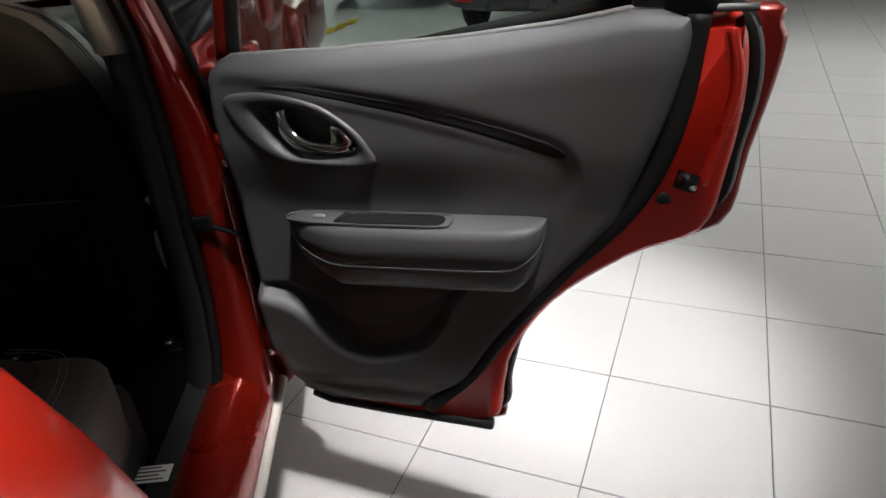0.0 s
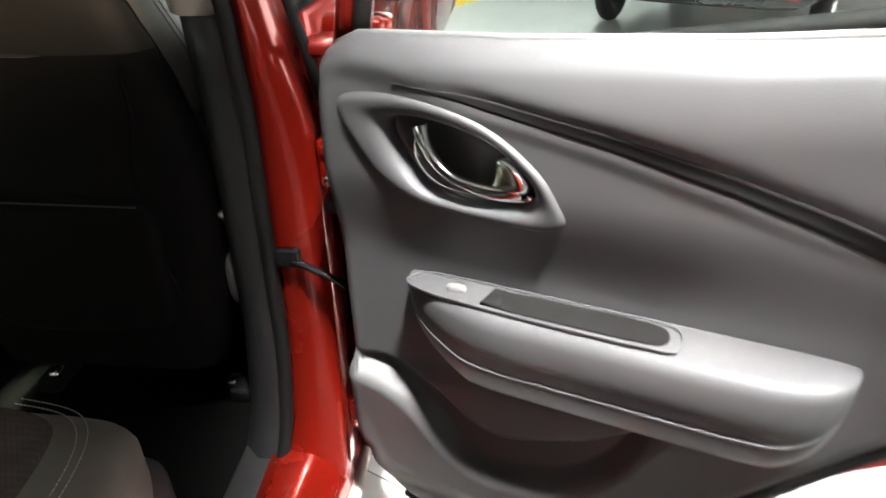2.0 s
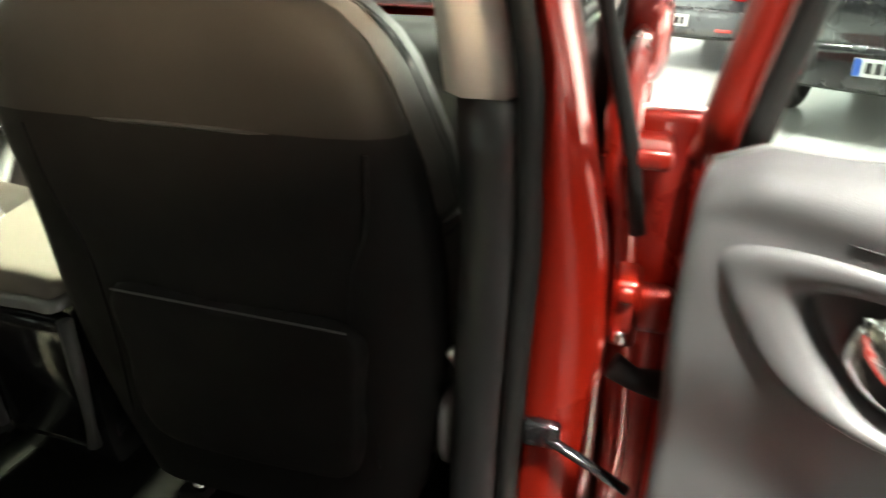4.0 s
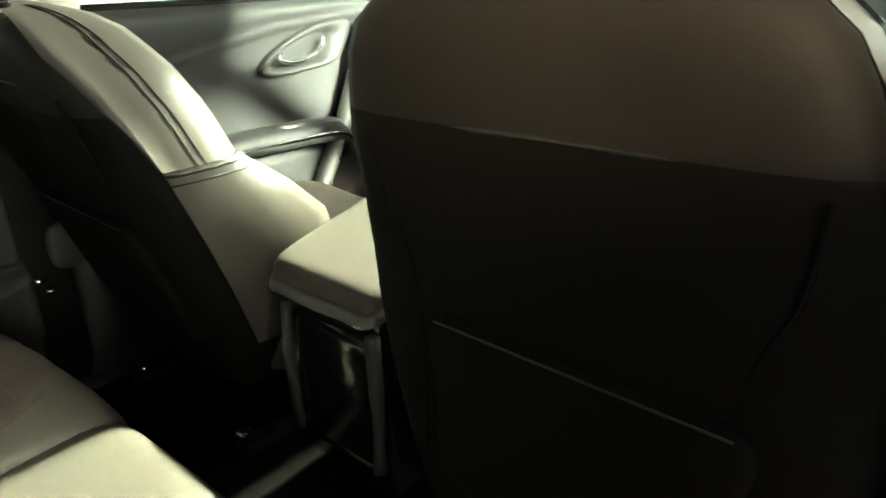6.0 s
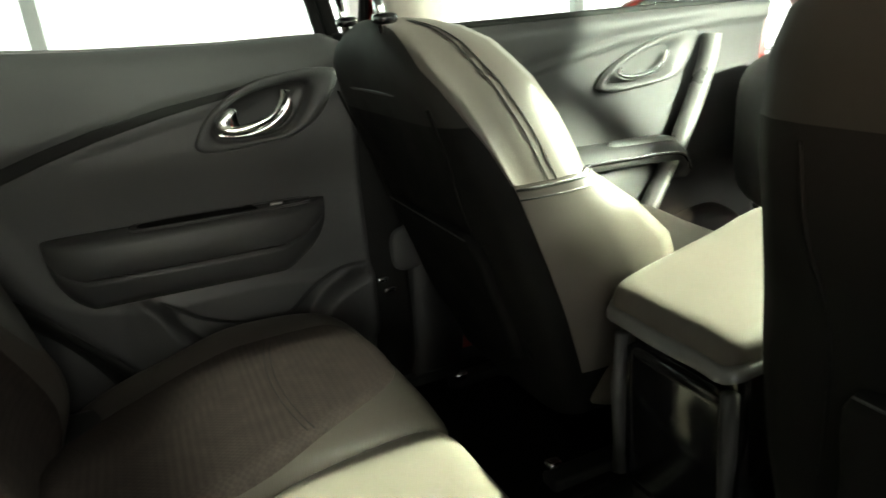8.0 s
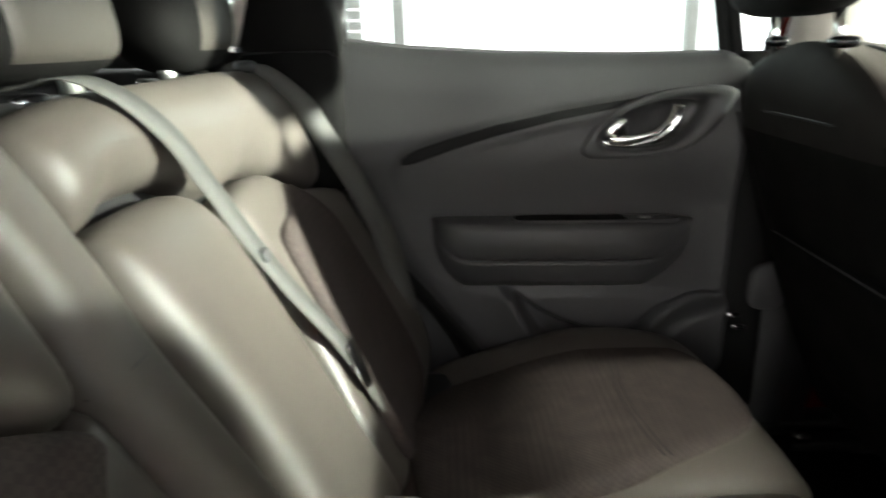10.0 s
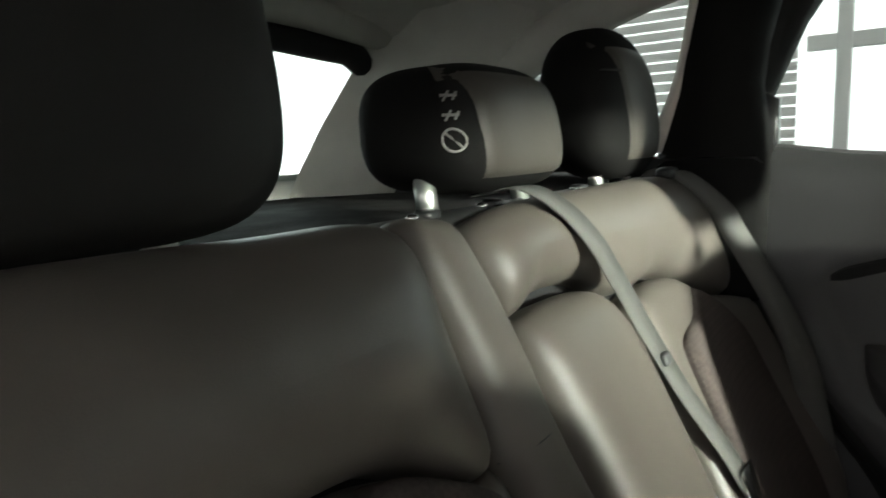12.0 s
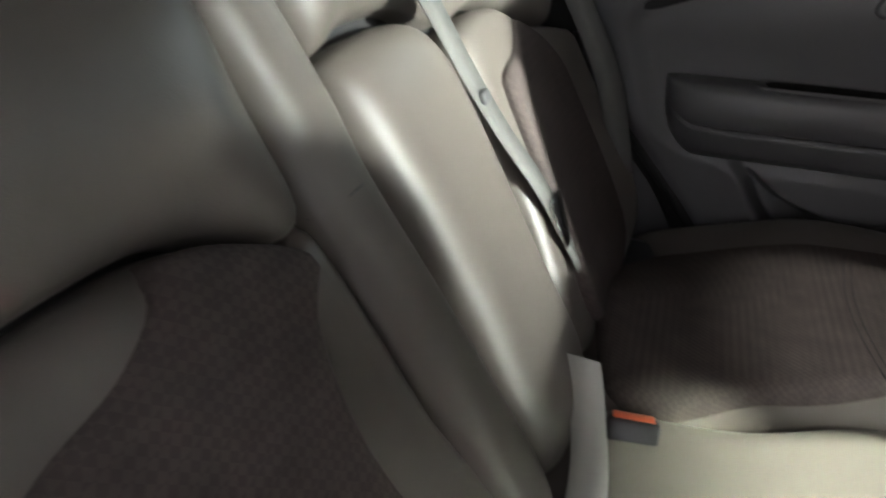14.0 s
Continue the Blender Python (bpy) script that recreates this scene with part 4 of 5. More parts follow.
bk = thing("belt_buckle", "black belt buckle with an orange-red release button", "buckle", pose(-0.076, -0.562, 0.566, 0, -22, 4), "belt buckles")
part("buckle_body", box(-0.012, 0.012, -0.029, 0.029, -0.06, 0.028, 0.005), PLASTIC_HARD, bk)
part("release_button", box(-0.0085, 0.0085, -0.023, 0.023, 0.020, 0.030, 0.002), BUTTON_RED, bk, "orange-red button")
bk_inv = np.array(bk.matrix_world.inverted())
sv, sf = webbing([(-0.105, -0.628, 0.645), (-0.090, -0.620, 0.622), (-0.066, -0.612, 0.600), (-0.030, -0.604, 0.592), (0.010, -0.598, 0.588), (0.045, -0.596, 0.584)], 0.042, (0.25, 0.96, 0.12))
part("buckle_strap", (sv @ bk_inv[:3, :3].T + bk_inv[:3, 3], sf), HEADLINER, bk, "pale grey strap")


# ---- front seats ----
def front_seat(cx, y83, slope, label, inboard, lower=0.0, broad=0.0):
    seat = thing("front_seat", label, "car seat", group="front seats")
    zz = np.array([0.48, 0.52, 0.58, 0.685, 0.72, 0.79, 0.86, 0.93, 0.985, 1.018, 1.07, 1.10, 1.125, 1.145, 1.158, 1.163])
    zs = zz - lower * np.clip((zz - 0.6) / 0.5, 0, 1)
    hw = np.interp(zz, [0.48, 0.52, 0.60, 0.70, 0.80, 0.90, 0.98, 1.05, 1.09, 1.115, 1.14, 1.158, 1.163], [0.20, 0.215, 0.238, 0.252, 0.258, 0.255, 0.242, 0.218, 0.195, 0.170, 0.125, 0.06, 0.015])
    bt = np.interp(zz, [0.48, 0.62, 0.72, 0.79, 0.86, 0.93], [0.13, 0.20, 0.25, 0.25, 0.20, 0.128])
    tk = np.interp(zz, [0.48, 0.6, 0.9, 1.05, 1.12, 1.15, 1.163], [0.13, 0.13, 0.13, 0.128, 0.112, 0.08, 0.04])
    yr = y83 + slope * (zs - 0.83) + 0.05 * np.clip((zz - 1.09) / 0.08, 0, 1) ** 2
    rear = [(-0.98, 0.42), (-0.99, 0.30), (-0.95, 0.16), (-0.86, 0.06), (-0.72, 0.012), (-0.5, 0.0), (-0.25, 0.0), (0, 0.0), (0.25, 0.0), (0.5, 0.0), (0.72, 0.012), (0.86, 0.06), (0.95, 0.16), (0.99, 0.30), (0.98, 0.42)]
    front = [(0.985, 0.40), (1.0, 0.60), (1.0, 0.95), (0.97, 1.25), (0.88, 1.42), (0.76, 1.36), (0.66, 1.08), (0.5, 0.92), (0.25, 0.88), (0, 0.88), (-0.25, 0.88), (-0.5, 0.92), (-0.66, 1.08), (-0.76, 1.36), (-0.88, 1.42), (-0.97, 1.25), (-1.0, 0.95), (-1.0, 0.60), (-0.985, 0.40)]

    hw = hw + broad * np.interp(zz, [0.90, 1.05, 1.14, 1.163], [0.0, 0.8, 1.4, 1.0])
    mid = cx + inboard * broad * np.clip((zz - 0.90) / 0.15, 0, 1)
    tk0 = tk

    def loft(sec, sel, tk=tk):
        rows = [np.stack([mid[i] + hw[i] * np.array([a for a, _ in sec]), yr[i] + tk0[i] * np.array([min(b, 0.6) for _, b in sec]) + tk[i] * np.array([max(b - 0.6, 0) for _, b in sec]), np.full(len(sec), zs[i])], 1) for i in sel]
        return np.vstack(rows), grid_faces(len(rows), len(sec))
    part("back_cover", loft(rear, range(10)), BACKCLOTH, seat, "black cloth back cover")
    part("upper_back", loft(rear, range(9, len(zz))), DARKCLOTH, seat, "dark brown upper back panel")
    wrap = [(0.966, 0.17), (0.985, 0.23), (0.997, 0.30)] if inboard > 0 else []
    over = [(a * 1.006, b) for a, b in wrap + front + [(-a, b) for a, b in wrap[::-1]]]
    rows = [np.stack([mid[i] + hw[i] * np.array([a for a, _ in over]), yr[i] + tk[i] * np.array([max(b, np.interp(i, [7, 11], [0.40, 0.16])) for _, b in over]), np.full(len(over), zs[i])], 1) for i in range(7, len(zz))]
    part("shoulder_pad", (np.vstack(rows), grid_faces(len(rows), len(over))), LEATHER, seat, "grey leather shoulder pad")
    part("backrest_pad", loft([(a * 1.012, b * 1.02) for a, b in front], range(2, 8), bt), LEATHER, seat, "grey leather side bolsters")
    # Lowest rows of the side, darker than the leather above.
    part("lower_side", loft([(a * 1.004, b * 0.9) for a, b in front], range(0, 3), bt), BACKCLOTH, seat, "black lower part of the seat side")
    for s, k in ((1, 0.80), (-1, 0.80), (1, 0.90), (-1, 0.90)):
        line = np.array([(mid[i] + s * hw[i] * 1.005, yr[i] + tk[i] * k, zs[i]) for i in range(7, len(zz) - 1)])
        part("shoulder_seam", tube(spline(line, 3, False), 0.0009, 6), PLASTIC_HARD, seat, "stitched seam along the shoulder")
    for below, r, words in ((0.006, 0.0024, "dark piping between the leather panels"), (0.020, 0.0014, "second stitched line under the piping")):
        z = zs[7] - below
        h_, y_, t_, b_ = (np.interp(z, zs, q) for q in (hw, yr, tk, bt))
        ring = np.array([(cx + h_ * a * 1.013, y_ + t_ * min(b * 1.02, 0.6) + b_ * max(b * 1.02 - 0.6, 0), z) for a, b in front])
        part("seam_piping", tube(ring, r, 6), PLASTIC_HARD, seat, words)

    def rear_face(x, z, h):
        x, z, h = np.broadcast_arrays(np.asarray(x, float), np.asarray(z, float), np.asarray(h, float))
        return np.stack([cx + x, y83 + slope * (z - 0.83) - h, z], -1)
    part("map_pocket", pad([(-0.135, 0.815), (0.0, 0.812), (0.165, 0.810), (0.17, 0.72), (0.155, 0.60), (0.10, 0.57), (-0.10, 0.57), (-0.150, 0.62), (-0.145, 0.72)], rear_face, 0.014, 0.012, 0.006, n=96, round_pts=4), BACKCLOTH, seat, "black cloth map pocket")
    part("pocket_hem", tube(rear_face(np.linspace(-0.132, 0.163, 12), np.linspace(0.8145, 0.8095, 12), np.full(12, 0.0145)), 0.0012, 6), PLASTIC, seat, "thin pocket hem")
    part("upper_seam", tube(rear_face(np.linspace(-0.170, 0.170, 16), 1.018 - 0.002 * np.abs(np.linspace(-1, 1, 16)) ** 2, -0.012 * np.abs(np.linspace(-1, 1, 16)) ** 4 - 0.0012), 0.0028, 6), PLASTIC_HARD, seat, "dark seam across the seat back")
    for s in (-1, 1):
        sx = spline([(s * 0.195, 1.005), (s * 0.188, 0.93), (s * 0.165, 0.86), (s * 0.165, 0.74), (s * 0.18, 0.60)], 5, False)
        part("side_seam", tube(rear_face(sx[:, 0], sx[:, 1], np.full(len(sx), -0.0016)), 0.0024, 6), BACKCLOTH, seat)
        part("headrest_post", tube([(cx + s * 0.085, y83 + slope * 0.33 + 0.055, 1.13 - lower), (cx + s * 0.085, y83 + slope * 0.36 + 0.055, 1.215 - lower)], 0.007, 10), CHROME, seat, "chrome headrest post")
        part("post_guide", rounded(cx + s * 0.085, y83 + slope * 0.33 + 0.055, 1.163 - lower, 0.02, 0.016, 0.008, 3, 16, 8), GLOSS, seat)
    part("headrest", rounded(cx, y83 + slope * 0.42 + 0.06, 1.29 - lower, 0.135, 0.055, 0.095, 3.6, 36, 22), BACKCLOTH, seat, "black headrest")
    part("seat_cushion", rounded(cx, y83 + 0.42, 0.56, 0.255, 0.28, 0.085, 5, 44, 20, lambda v: v + np.stack([0 * v[:, 0], 0 * v[:, 0], 0.05 * np.clip(np.abs(v[:, 0]) / 0.25, 0, 1) ** 3 * (v[:, 2] > 0)], 1)), LEATHER, seat, "grey leather seat cushion")
    for s in (-1, 1):
        part("rail_bolt", rounded(cx + s * 0.175, y83 + 0.12, 0.383, 0.012, 0.016, 0.010, 3, 14, 8), CHROME, seat, "bright rail bolt")
        part("seat_rail", box(cx + s * 0.19 - 0.02, cx + s * 0.19 + 0.02, y83 + 0.10, y83 + 0.65, 0.345, 0.375, 0.006), RUBBER, seat, "dark seat rail")
    ox = cx - inboard * 0.262
    part("recliner_cover", rounded(ox, y83 + 0.06, 0.665, 0.016, 0.038, 0.048, 3, 24, 14), PLASTIC, seat, "dark grey recliner cover")
    part("recliner_lever", tube(spline([(ox - inboard * 0.014, y83 + 0.05, 0.655), (ox - inboard * 0.024, y83 + 0.055, 0.70), (ox - inboard * 0.020, y83 + 0.04, 0.745), (ox - inboard * 0.006, y83 + 0.02, 0.79)], 6, False), 0.0085, 8, flat=0.6), STEEL, seat, "pale metal recliner lever")
    return seat


front_seat(0.415, 0.055, -0.10, "black cloth and leather front passenger seat seen from behind", -1, 0.0, 0.022)
front_seat(-0.412, -0.015, -0.36, "grey leather driver seat with chrome headrest posts", 1, 0.045)

# ---- centre console ----
console = thing("centre_console", "black centre console with a pale-lit leather armrest lid", "console")
part("console_body", box(-0.105, 0.105, 0.15, 0.95, 0.38, 0.722, 0.025, 3), GLOSS, console, "black plastic console body")


def lid_face(x, y, h):
    x, y, h = np.broadcast_arrays(np.asarray(x, float), np.asarray(y, float), np.asarray(h, float))
    return np.stack([x, y, 0.736 + 0.06 * (y - 0.12) / 0.3 + h], -1)


part("armrest_lid", pad([(-0.108, 0.13), (-0.05, 0.112), (0.06, 0.112), (0.112, 0.125), (0.112, 0.28), (0.10, 0.42), (-0.10, 0.42), (-0.112, 0.28)], lid_face, 0.024, 0.022, 0.002, n=96, round_pts=4), LEATHER, console, "leather armrest lid")
part("lid_rim", pad([(-0.113, 0.125), (-0.05, 0.105), (0.06, 0.105), (0.117, 0.12), (0.117, 0.28), (0.105, 0.43), (-0.105, 0.43), (-0.117, 0.28)], lambda x, y, h: lid_face(x, y, h - 0.014), 0.010, 0.008, 0.006, n=96, round_pts=4), SATIN, console, "satin grey rim under the lid")
part("rear_panel", box(-0.085, 0.085, 0.128, 0.152, 0.45, 0.68, 0.02, 3), GLOSS, console, "glossy black rear panel")
for s in (-1, 1):
    part("panel_frame", tube([(s * 0.092, 0.132, 0.685), (s * 0.097, 0.128, 0.60), (s * 0.092, 0.128, 0.46)], 0.011, 8), PLASTIC, console)

# ---- front doors ----
def front_door(side, label):
    """side -1: the left door; +1: the right one."""
    door = thing("front_door", label, "car door", group="front doors")

    def at(y, z, h):
        y, z, h = np.broadcast_arrays(np.asarray(y, float), np.asarray(z, float), np.asarray(h, float))
        return np.stack([side * (0.715 - h), y, z], -1)

    def bowed(y, z, h):
        return at(y, z, h + 0.022 * np.clip((np.asarray(y) - 0.7) / 0.5, 0, 1.2) ** 2 + 0.03 * np.clip((np.asarray(z) - 0.85) / 0.2, 0, 1) ** 2)
    cols, rows = 110, 80
    yy, zz = np.linspace(0.13, 1.12, cols), np.linspace(0.42, 1.085, rows)
    Y, Z = [a.ravel() for a in np.meshgrid(yy, zz)]
    rect = np.array([(0.13, 0.42), (1.12, 0.42), (1.12, 1.085), (0.13, 1.085)])
    k = np.clip(1 - edge_distance(rect, np.stack([Y, Z], 1)).clip(0) / 0.03, 0, 1)
    W = -0.03 * (1 - np.sqrt(1 - 0.999 * k * k)) + 0.014 * step((Z - 0.95) / 0.12)
    za = np.interp(Y, [0.13, 0.36, 0.62, 0.95], [0.90, 0.985, 1.035, 1.06])
    W -= 0.008 * np.exp(-((Z - za) / 0.012) ** 2)
    W -= 0.014 * step((za - 0.012 - Z) / 0.012) * step((Z - 0.70) / 0.02)
    part("trim_panel", (at(Y, Z, W), grid_faces(rows, cols)), PLASTIC, door, "soft black moulded trim panel")
    bez = [(0.565, 0.925), (0.60, 0.965), (0.68, 1.005), (0.78, 1.030), (0.86, 1.030), (0.85, 0.985), (0.80, 0.930), (0.70, 0.918), (0.61, 0.912)]
    cup = [(0.600, 0.938), (0.64, 0.968), (0.70, 0.990), (0.765, 1.003), (0.785, 0.985), (0.765, 0.945), (0.70, 0.932), (0.64, 0.930)]
    n = 72
    a, b = resample(spline(bez, 6), n), resample(spline(cup, 6), n)
    b = np.roll(b, -int(np.argmin(np.linalg.norm(b - a[0], axis=1))), 0)
    rings = [(0, -0.004), (0.03, 0.010), (0.2, 0.014), (0.7, 0.008), (1.0, -0.012)]
    part("handle_bezel", (np.vstack([at(*(a + t * (b - a)).T, np.full(n, h)) for t, h in rings]), grid_faces(5, n, True)), PLASTIC, door, "moulded handle bezel")
    part("handle_cup", pad(cup, lambda y, z, h: at(y, z, h - 0.012), -0.008, 0.02, 0.002, n=60), GLOSS, door)
    c = spline([(0.770, 0.992), (0.760, 0.972), (0.735, 0.955), (0.70, 0.945), (0.655, 0.943), (0.628, 0.950), (0.632, 0.962)], 6, False)
    part("door_handle", tube(at(c[:, 0], c[:, 1], 0.004 + 0.008 * np.sin(np.linspace(0, np.pi, len(c)))), 0.0075, 8), CHROME, door, "chrome pull handle")
    arm = spline([(0.28, 0.755), (0.45, 0.776), (0.60, 0.775), (0.76, 0.765), (0.80, 0.72)], 8, False)
    prof = [(-0.01, 0.018), (0.05, 0.016), (0.064, 0.006), (0.064, -0.02), (0.05, -0.035), (-0.01, -0.05)]
    m = len(arm)
    part("armrest", (np.vstack([at(arm[:, 0], arm[:, 1] + dz, np.full(m, h)) for h, dz in prof]), grid_faces(len(prof), m)), PLASTIC, door, "black padded armrest")
    part("armrest_strip", tube(at(arm[:, 0], arm[:, 1] - 0.012, np.full(m, 0.066)), 0.005, 6), CHROME, door, "bright strip along the armrest")
    part("switch_pack", pad([(0.60, 0.012), (0.76, 0.012), (0.77, 0.045), (0.60, 0.048)], lambda y, w, h: at(y, np.interp(y, arm[:, 0], arm[:, 1]) + 0.018 + h, w), 0.008, 0.01, 0.003, n=40), SATIN, door, "grey window switch pack")
    g = spline([(0.885, 1.02), (0.875, 0.96), (0.835, 0.86), (0.775, 0.74), (0.725, 0.66), (0.69, 0.60)], 8, False)
    part("grab_handle", tube(at(g[:, 0], g[:, 1], np.full(len(g), 0.030)), 0.020, 10, flat=1.3), SATIN, door, "satin grey slanted grab handle")
    part("door_pocket", pad([(0.30, 0.46), (0.30, 0.58), (0.55, 0.62), (0.70, 0.56), (0.95, 0.58), (1.02, 0.46)], at, 0.05, 0.03, 0.005, n=64), PLASTIC, door)
    part("outer_skin", prism([(0.10, 0.29), (1.22, 0.29), (1.24, 0.7), (1.20, 1.06), (0.95, 1.06), (0.70, 1.058), (0.10, 1.055), (0.10, 0.70), (0.10, 0.29)][1:], bowed, -0.157, -0.125, 0.012, 0), RED, door, "glossy red outer skin")
    part("window_strip", tube(at(np.linspace(0.12, 1.12, 8), np.full(8, 1.088), np.full(8, -0.028)), 0.010, 8), RUBBER, door)
    part("frame_post", tube([(side * 0.765, 0.135, 1.05), (side * 0.735, 0.150, 1.22), (side * 0.66, 0.175, 1.44)], 0.032, 10, flat=0.7), RUBBER, door, "black rear window frame")
    part("frame_rail", tube([(side * 0.66, 0.175, 1.45), (side * 0.645, 0.5, 1.465), (side * 0.655, 0.85, 1.40), (side * 0.73, 1.2, 1.10)], 0.026, 8), RUBBER, door)
    v = np.array([(side * 0.755, 0.13, 1.05), (side * 0.755, 1.15, 1.08), (side * 0.65, 0.85, 1.39), (side * 0.638, 0.5, 1.455), (side * 0.65, 0.17, 1.44)])
    v2 = v - np.array((side * 0.004, 0, 0))
    pane = part("window_pane", (np.vstack([v, v2]), [(0, 1, 2, 3, 4), (9, 8, 7, 6, 5)] + [(i, (i + 1) % 5, (i + 1) % 5 + 5, i + 5) for i in range(5)]), GLASS, door, "tinted window pane", smooth=False)
    pane.visible_shadow = False
    part("wing_mirror", rounded(side * 0.828, 0.83, 1.03, 0.048, 0.115, 0.085, 3, 28, 18), RED, door, "folded red wing mirror")
    part("mirror_glass", rounded(side * 0.783, 0.83, 1.04, 0.006, 0.095, 0.062, 3, 24, 12), CHROME, door, "mirror glass turned to the window")
    part("mirror_rim", rounded(side * 0.788, 0.83, 1.035, 0.010, 0.112, 0.078, 3, 24, 12), PLASTIC_HARD, door, "black mirror rim")
    return door


front_door(-1, "closed driver door with grey trim and slanted grab handle")
front_door(1, "closed red front passenger door with black window frame")

# ---- car body ----
body = thing("car_body", "glossy red car body with open rear doorway", "car")


def column(rows, name, mat, label="", cap=True):
    """A post lofted through closed sections, each a list of (x, y) at a height."""
    n = len(rows[0][1])
    v = np.vstack([np.array([(x, y, z) for x, y in sec]) for z, sec in rows])
    f = grid_faces(len(rows), n, True)
    if cap:
        f += [tuple(range(n))[::-1], tuple(range(len(v) - n, len(v)))]
    return part(name, (v, f), mat, body, label)


def post_rows(side, spec):
    """Sections of a door post: inner edge, outer edge and rear face at each height."""
    out = []
    for z, xi, xo, yr in spec:
        out.append((z, [(side * xi, yr + 0.006), (side * (xi + 0.015), yr - 0.002), (side * (xi * 0.5 + xo * 0.5), yr - 0.004), (side * (xo - 0.014), yr + 0.004), (side * (xo - 0.003), yr + 0.020), (side * xo, yr + 0.045), (side * (xo - 0.005), yr + 0.10), (side * xi, yr + 0.10)]))
    return out


B_SPEC = [(0.30, 0.715, 0.842, -0.03), (0.36, 0.735, 0.842, 0.00), (0.45, 0.750, 0.840, 0.024), (0.60, 0.761, 0.840, 0.034), (0.72, 0.763, 0.840, 0.034), (0.86, 0.766, 0.838, 0.034), (0.94, 0.768, 0.828, 0.034), (1.01, 0.764, 0.812, 0.034), (1.10, 0.757, 0.792, 0.036), (1.25, 0.715, 0.75, 0.05), (1.46, 0.635, 0.675, 0.08)]
for side in (1, -1):
    column(post_rows(side, B_SPEC), "door_post", RED, "red door post")
    lo = [(z, [(side * (xi - 0.075), yr + 0.03), (side * (xi - 0.045), yr + 0.002), (side * (xi - 0.006), yr + 0.004), (side * (xi + 0.002), yr + 0.03), (side * (xi - 0.01), yr + 0.14), (side * (xi - 0.075), yr + 0.14)]) for z, xi, xo, yr in B_SPEC if z <= 1.02]
    z, xi, xo, yr = 1.062, 0.762, 0, 0.034
    lo.append((z, [(side * (xi - 0.075), yr + 0.03), (side * (xi - 0.045), yr + 0.002), (side * (xi - 0.006), yr + 0.004), (side * (xi + 0.002), yr + 0.03), (side * (xi - 0.01), yr + 0.14), (side * (xi - 0.075), yr + 0.14)]))
    column(lo, "post_trim", PLASTIC_HARD, "black lower post trim")
    up = [(zz_, [(side * (xq - 0.072), yq + 0.03), (side * (xq - 0.05), yq + 0.006), (side * (xq - 0.012), yq + 0.008), (side * (xq - 0.006), yq + 0.03), (side * (xq - 0.012), yq + 0.13), (side * (xq - 0.072), yq + 0.13)]) for zz_, xq, yq in ((1.063, 0.748, 0.034), (1.14, 0.735, 0.04), (1.25, 0.70, 0.052), (1.45, 0.625, 0.082))]
    column(up, "upper_post_trim", BEIGE, "beige upper post trim")
    sp = np.array([(side * (xi - 0.004), yr - 0.004, z) for z, xi, xo, yr in B_SPEC])
    part("post_seal", tube(spline(sp, 4, False), 0.011, 8, up=(0, 1, 0)), RUBBER, body, "black rubber door seal")
    # sill
    sec = [(0.70, 0.345), (0.715, 0.378), (0.745, 0.392), (0.785, 0.390), (0.815, 0.372), (0.838, 0.335), (0.842, 0.29), (0.82, 0.24), (0.70, 0.24)]
    ys = [-0.60, -0.45, -0.30, -0.15, 0.0, 0.2, 1.25]
    v = np.vstack([np.array([(side * x, y, z + 0.10 * np.clip((-0.30 - y) / 0.3, 0, 1) ** 2) for x, z in sec]) for y in ys])
    part("door_sill", (v, grid_faces(len(ys), len(sec), True)), RED, body, "red painted door sill")
    part("sill_edge", tube([(side * 0.846, y, 0.30) for y in (-0.42, -0.2, 0.0, 0.2)], 0.012, 8), BEIGE, body, "pale sill edge strip")
    part("sill_scuff", box(min(side * 0.66, side * 0.735), max(side * 0.66, side * 0.735), -0.5, 1.1, 0.352, 0.372, 0.006), PLASTIC_HARD, body, "black scuff plate")
    # rear quarter with wheel arch: door edge leans back with height
    edge_z = np.array([0.30, 0.40, 0.50, 0.60, 0.74, 0.86, 0.97, 1.04, 1.09, 1.12])
    edge_y = np.array([-0.41, -0.44, -0.48, -0.53, -0.585, -0.632, -0.675, -0.705, -0.73, -0.75])
    bulge = np.array([0.855, 0.862, 0.868, 0.872, 0.880, 0.884, 0.876, 0.862, 0.83, 0.77])
    steps_y = np.array([0.0, -0.012, -0.03, -0.10, -0.25, -0.5, -0.75, -0.95])
    inn = np.array([-0.10, -0.018, 0.0, 0.012, 0.02, 0.015, -0.01, -0.10])
    v = []
    for z, e, bx in zip(edge_z, edge_y, bulge):
        for dy, dx in zip(steps_y, inn):
            zq = z
            yq = e + dy
            arch = math.hypot(yq + 1.12, (z - 0.34))
            if arch < 0.36 and z < 0.75:
                k = 0.36 / max(arch, 0.01)
                zq = 0.34 + (z - 0.34) * k if abs(z - 0.34) > 0.02 else z
            v.append((side * (bx + dx), yq, zq))
    part("rear_quarter", (np.array(v), grid_faces(len(edge_z), len(steps_y))), RED, body, "glossy red rear quarter panel")
    es = np.array([(side * (b - 0.095), e + 0.004, z) for z, e, b in zip(edge_z, edge_y, bulge)])
    part("doorway_seal", tube(spline(es, 4, False), 0.012, 8, up=(0, 1, 0)), RUBBER, body, "black rubber doorway seal")
    part("quarter_trim", (np.array([(side * (b - 0.10 - (0.06 if z < 1 else 0.05)), e - q_, z) for z, e, b in zip(edge_z, edge_y, bulge) for q_ in (0.005, 0.04, 0.12, 0.20, 0.4, 0.6, 0.8, 1.0)]), grid_faces(len(edge_z), 8)), PLASTIC, body, "black quarter trim")
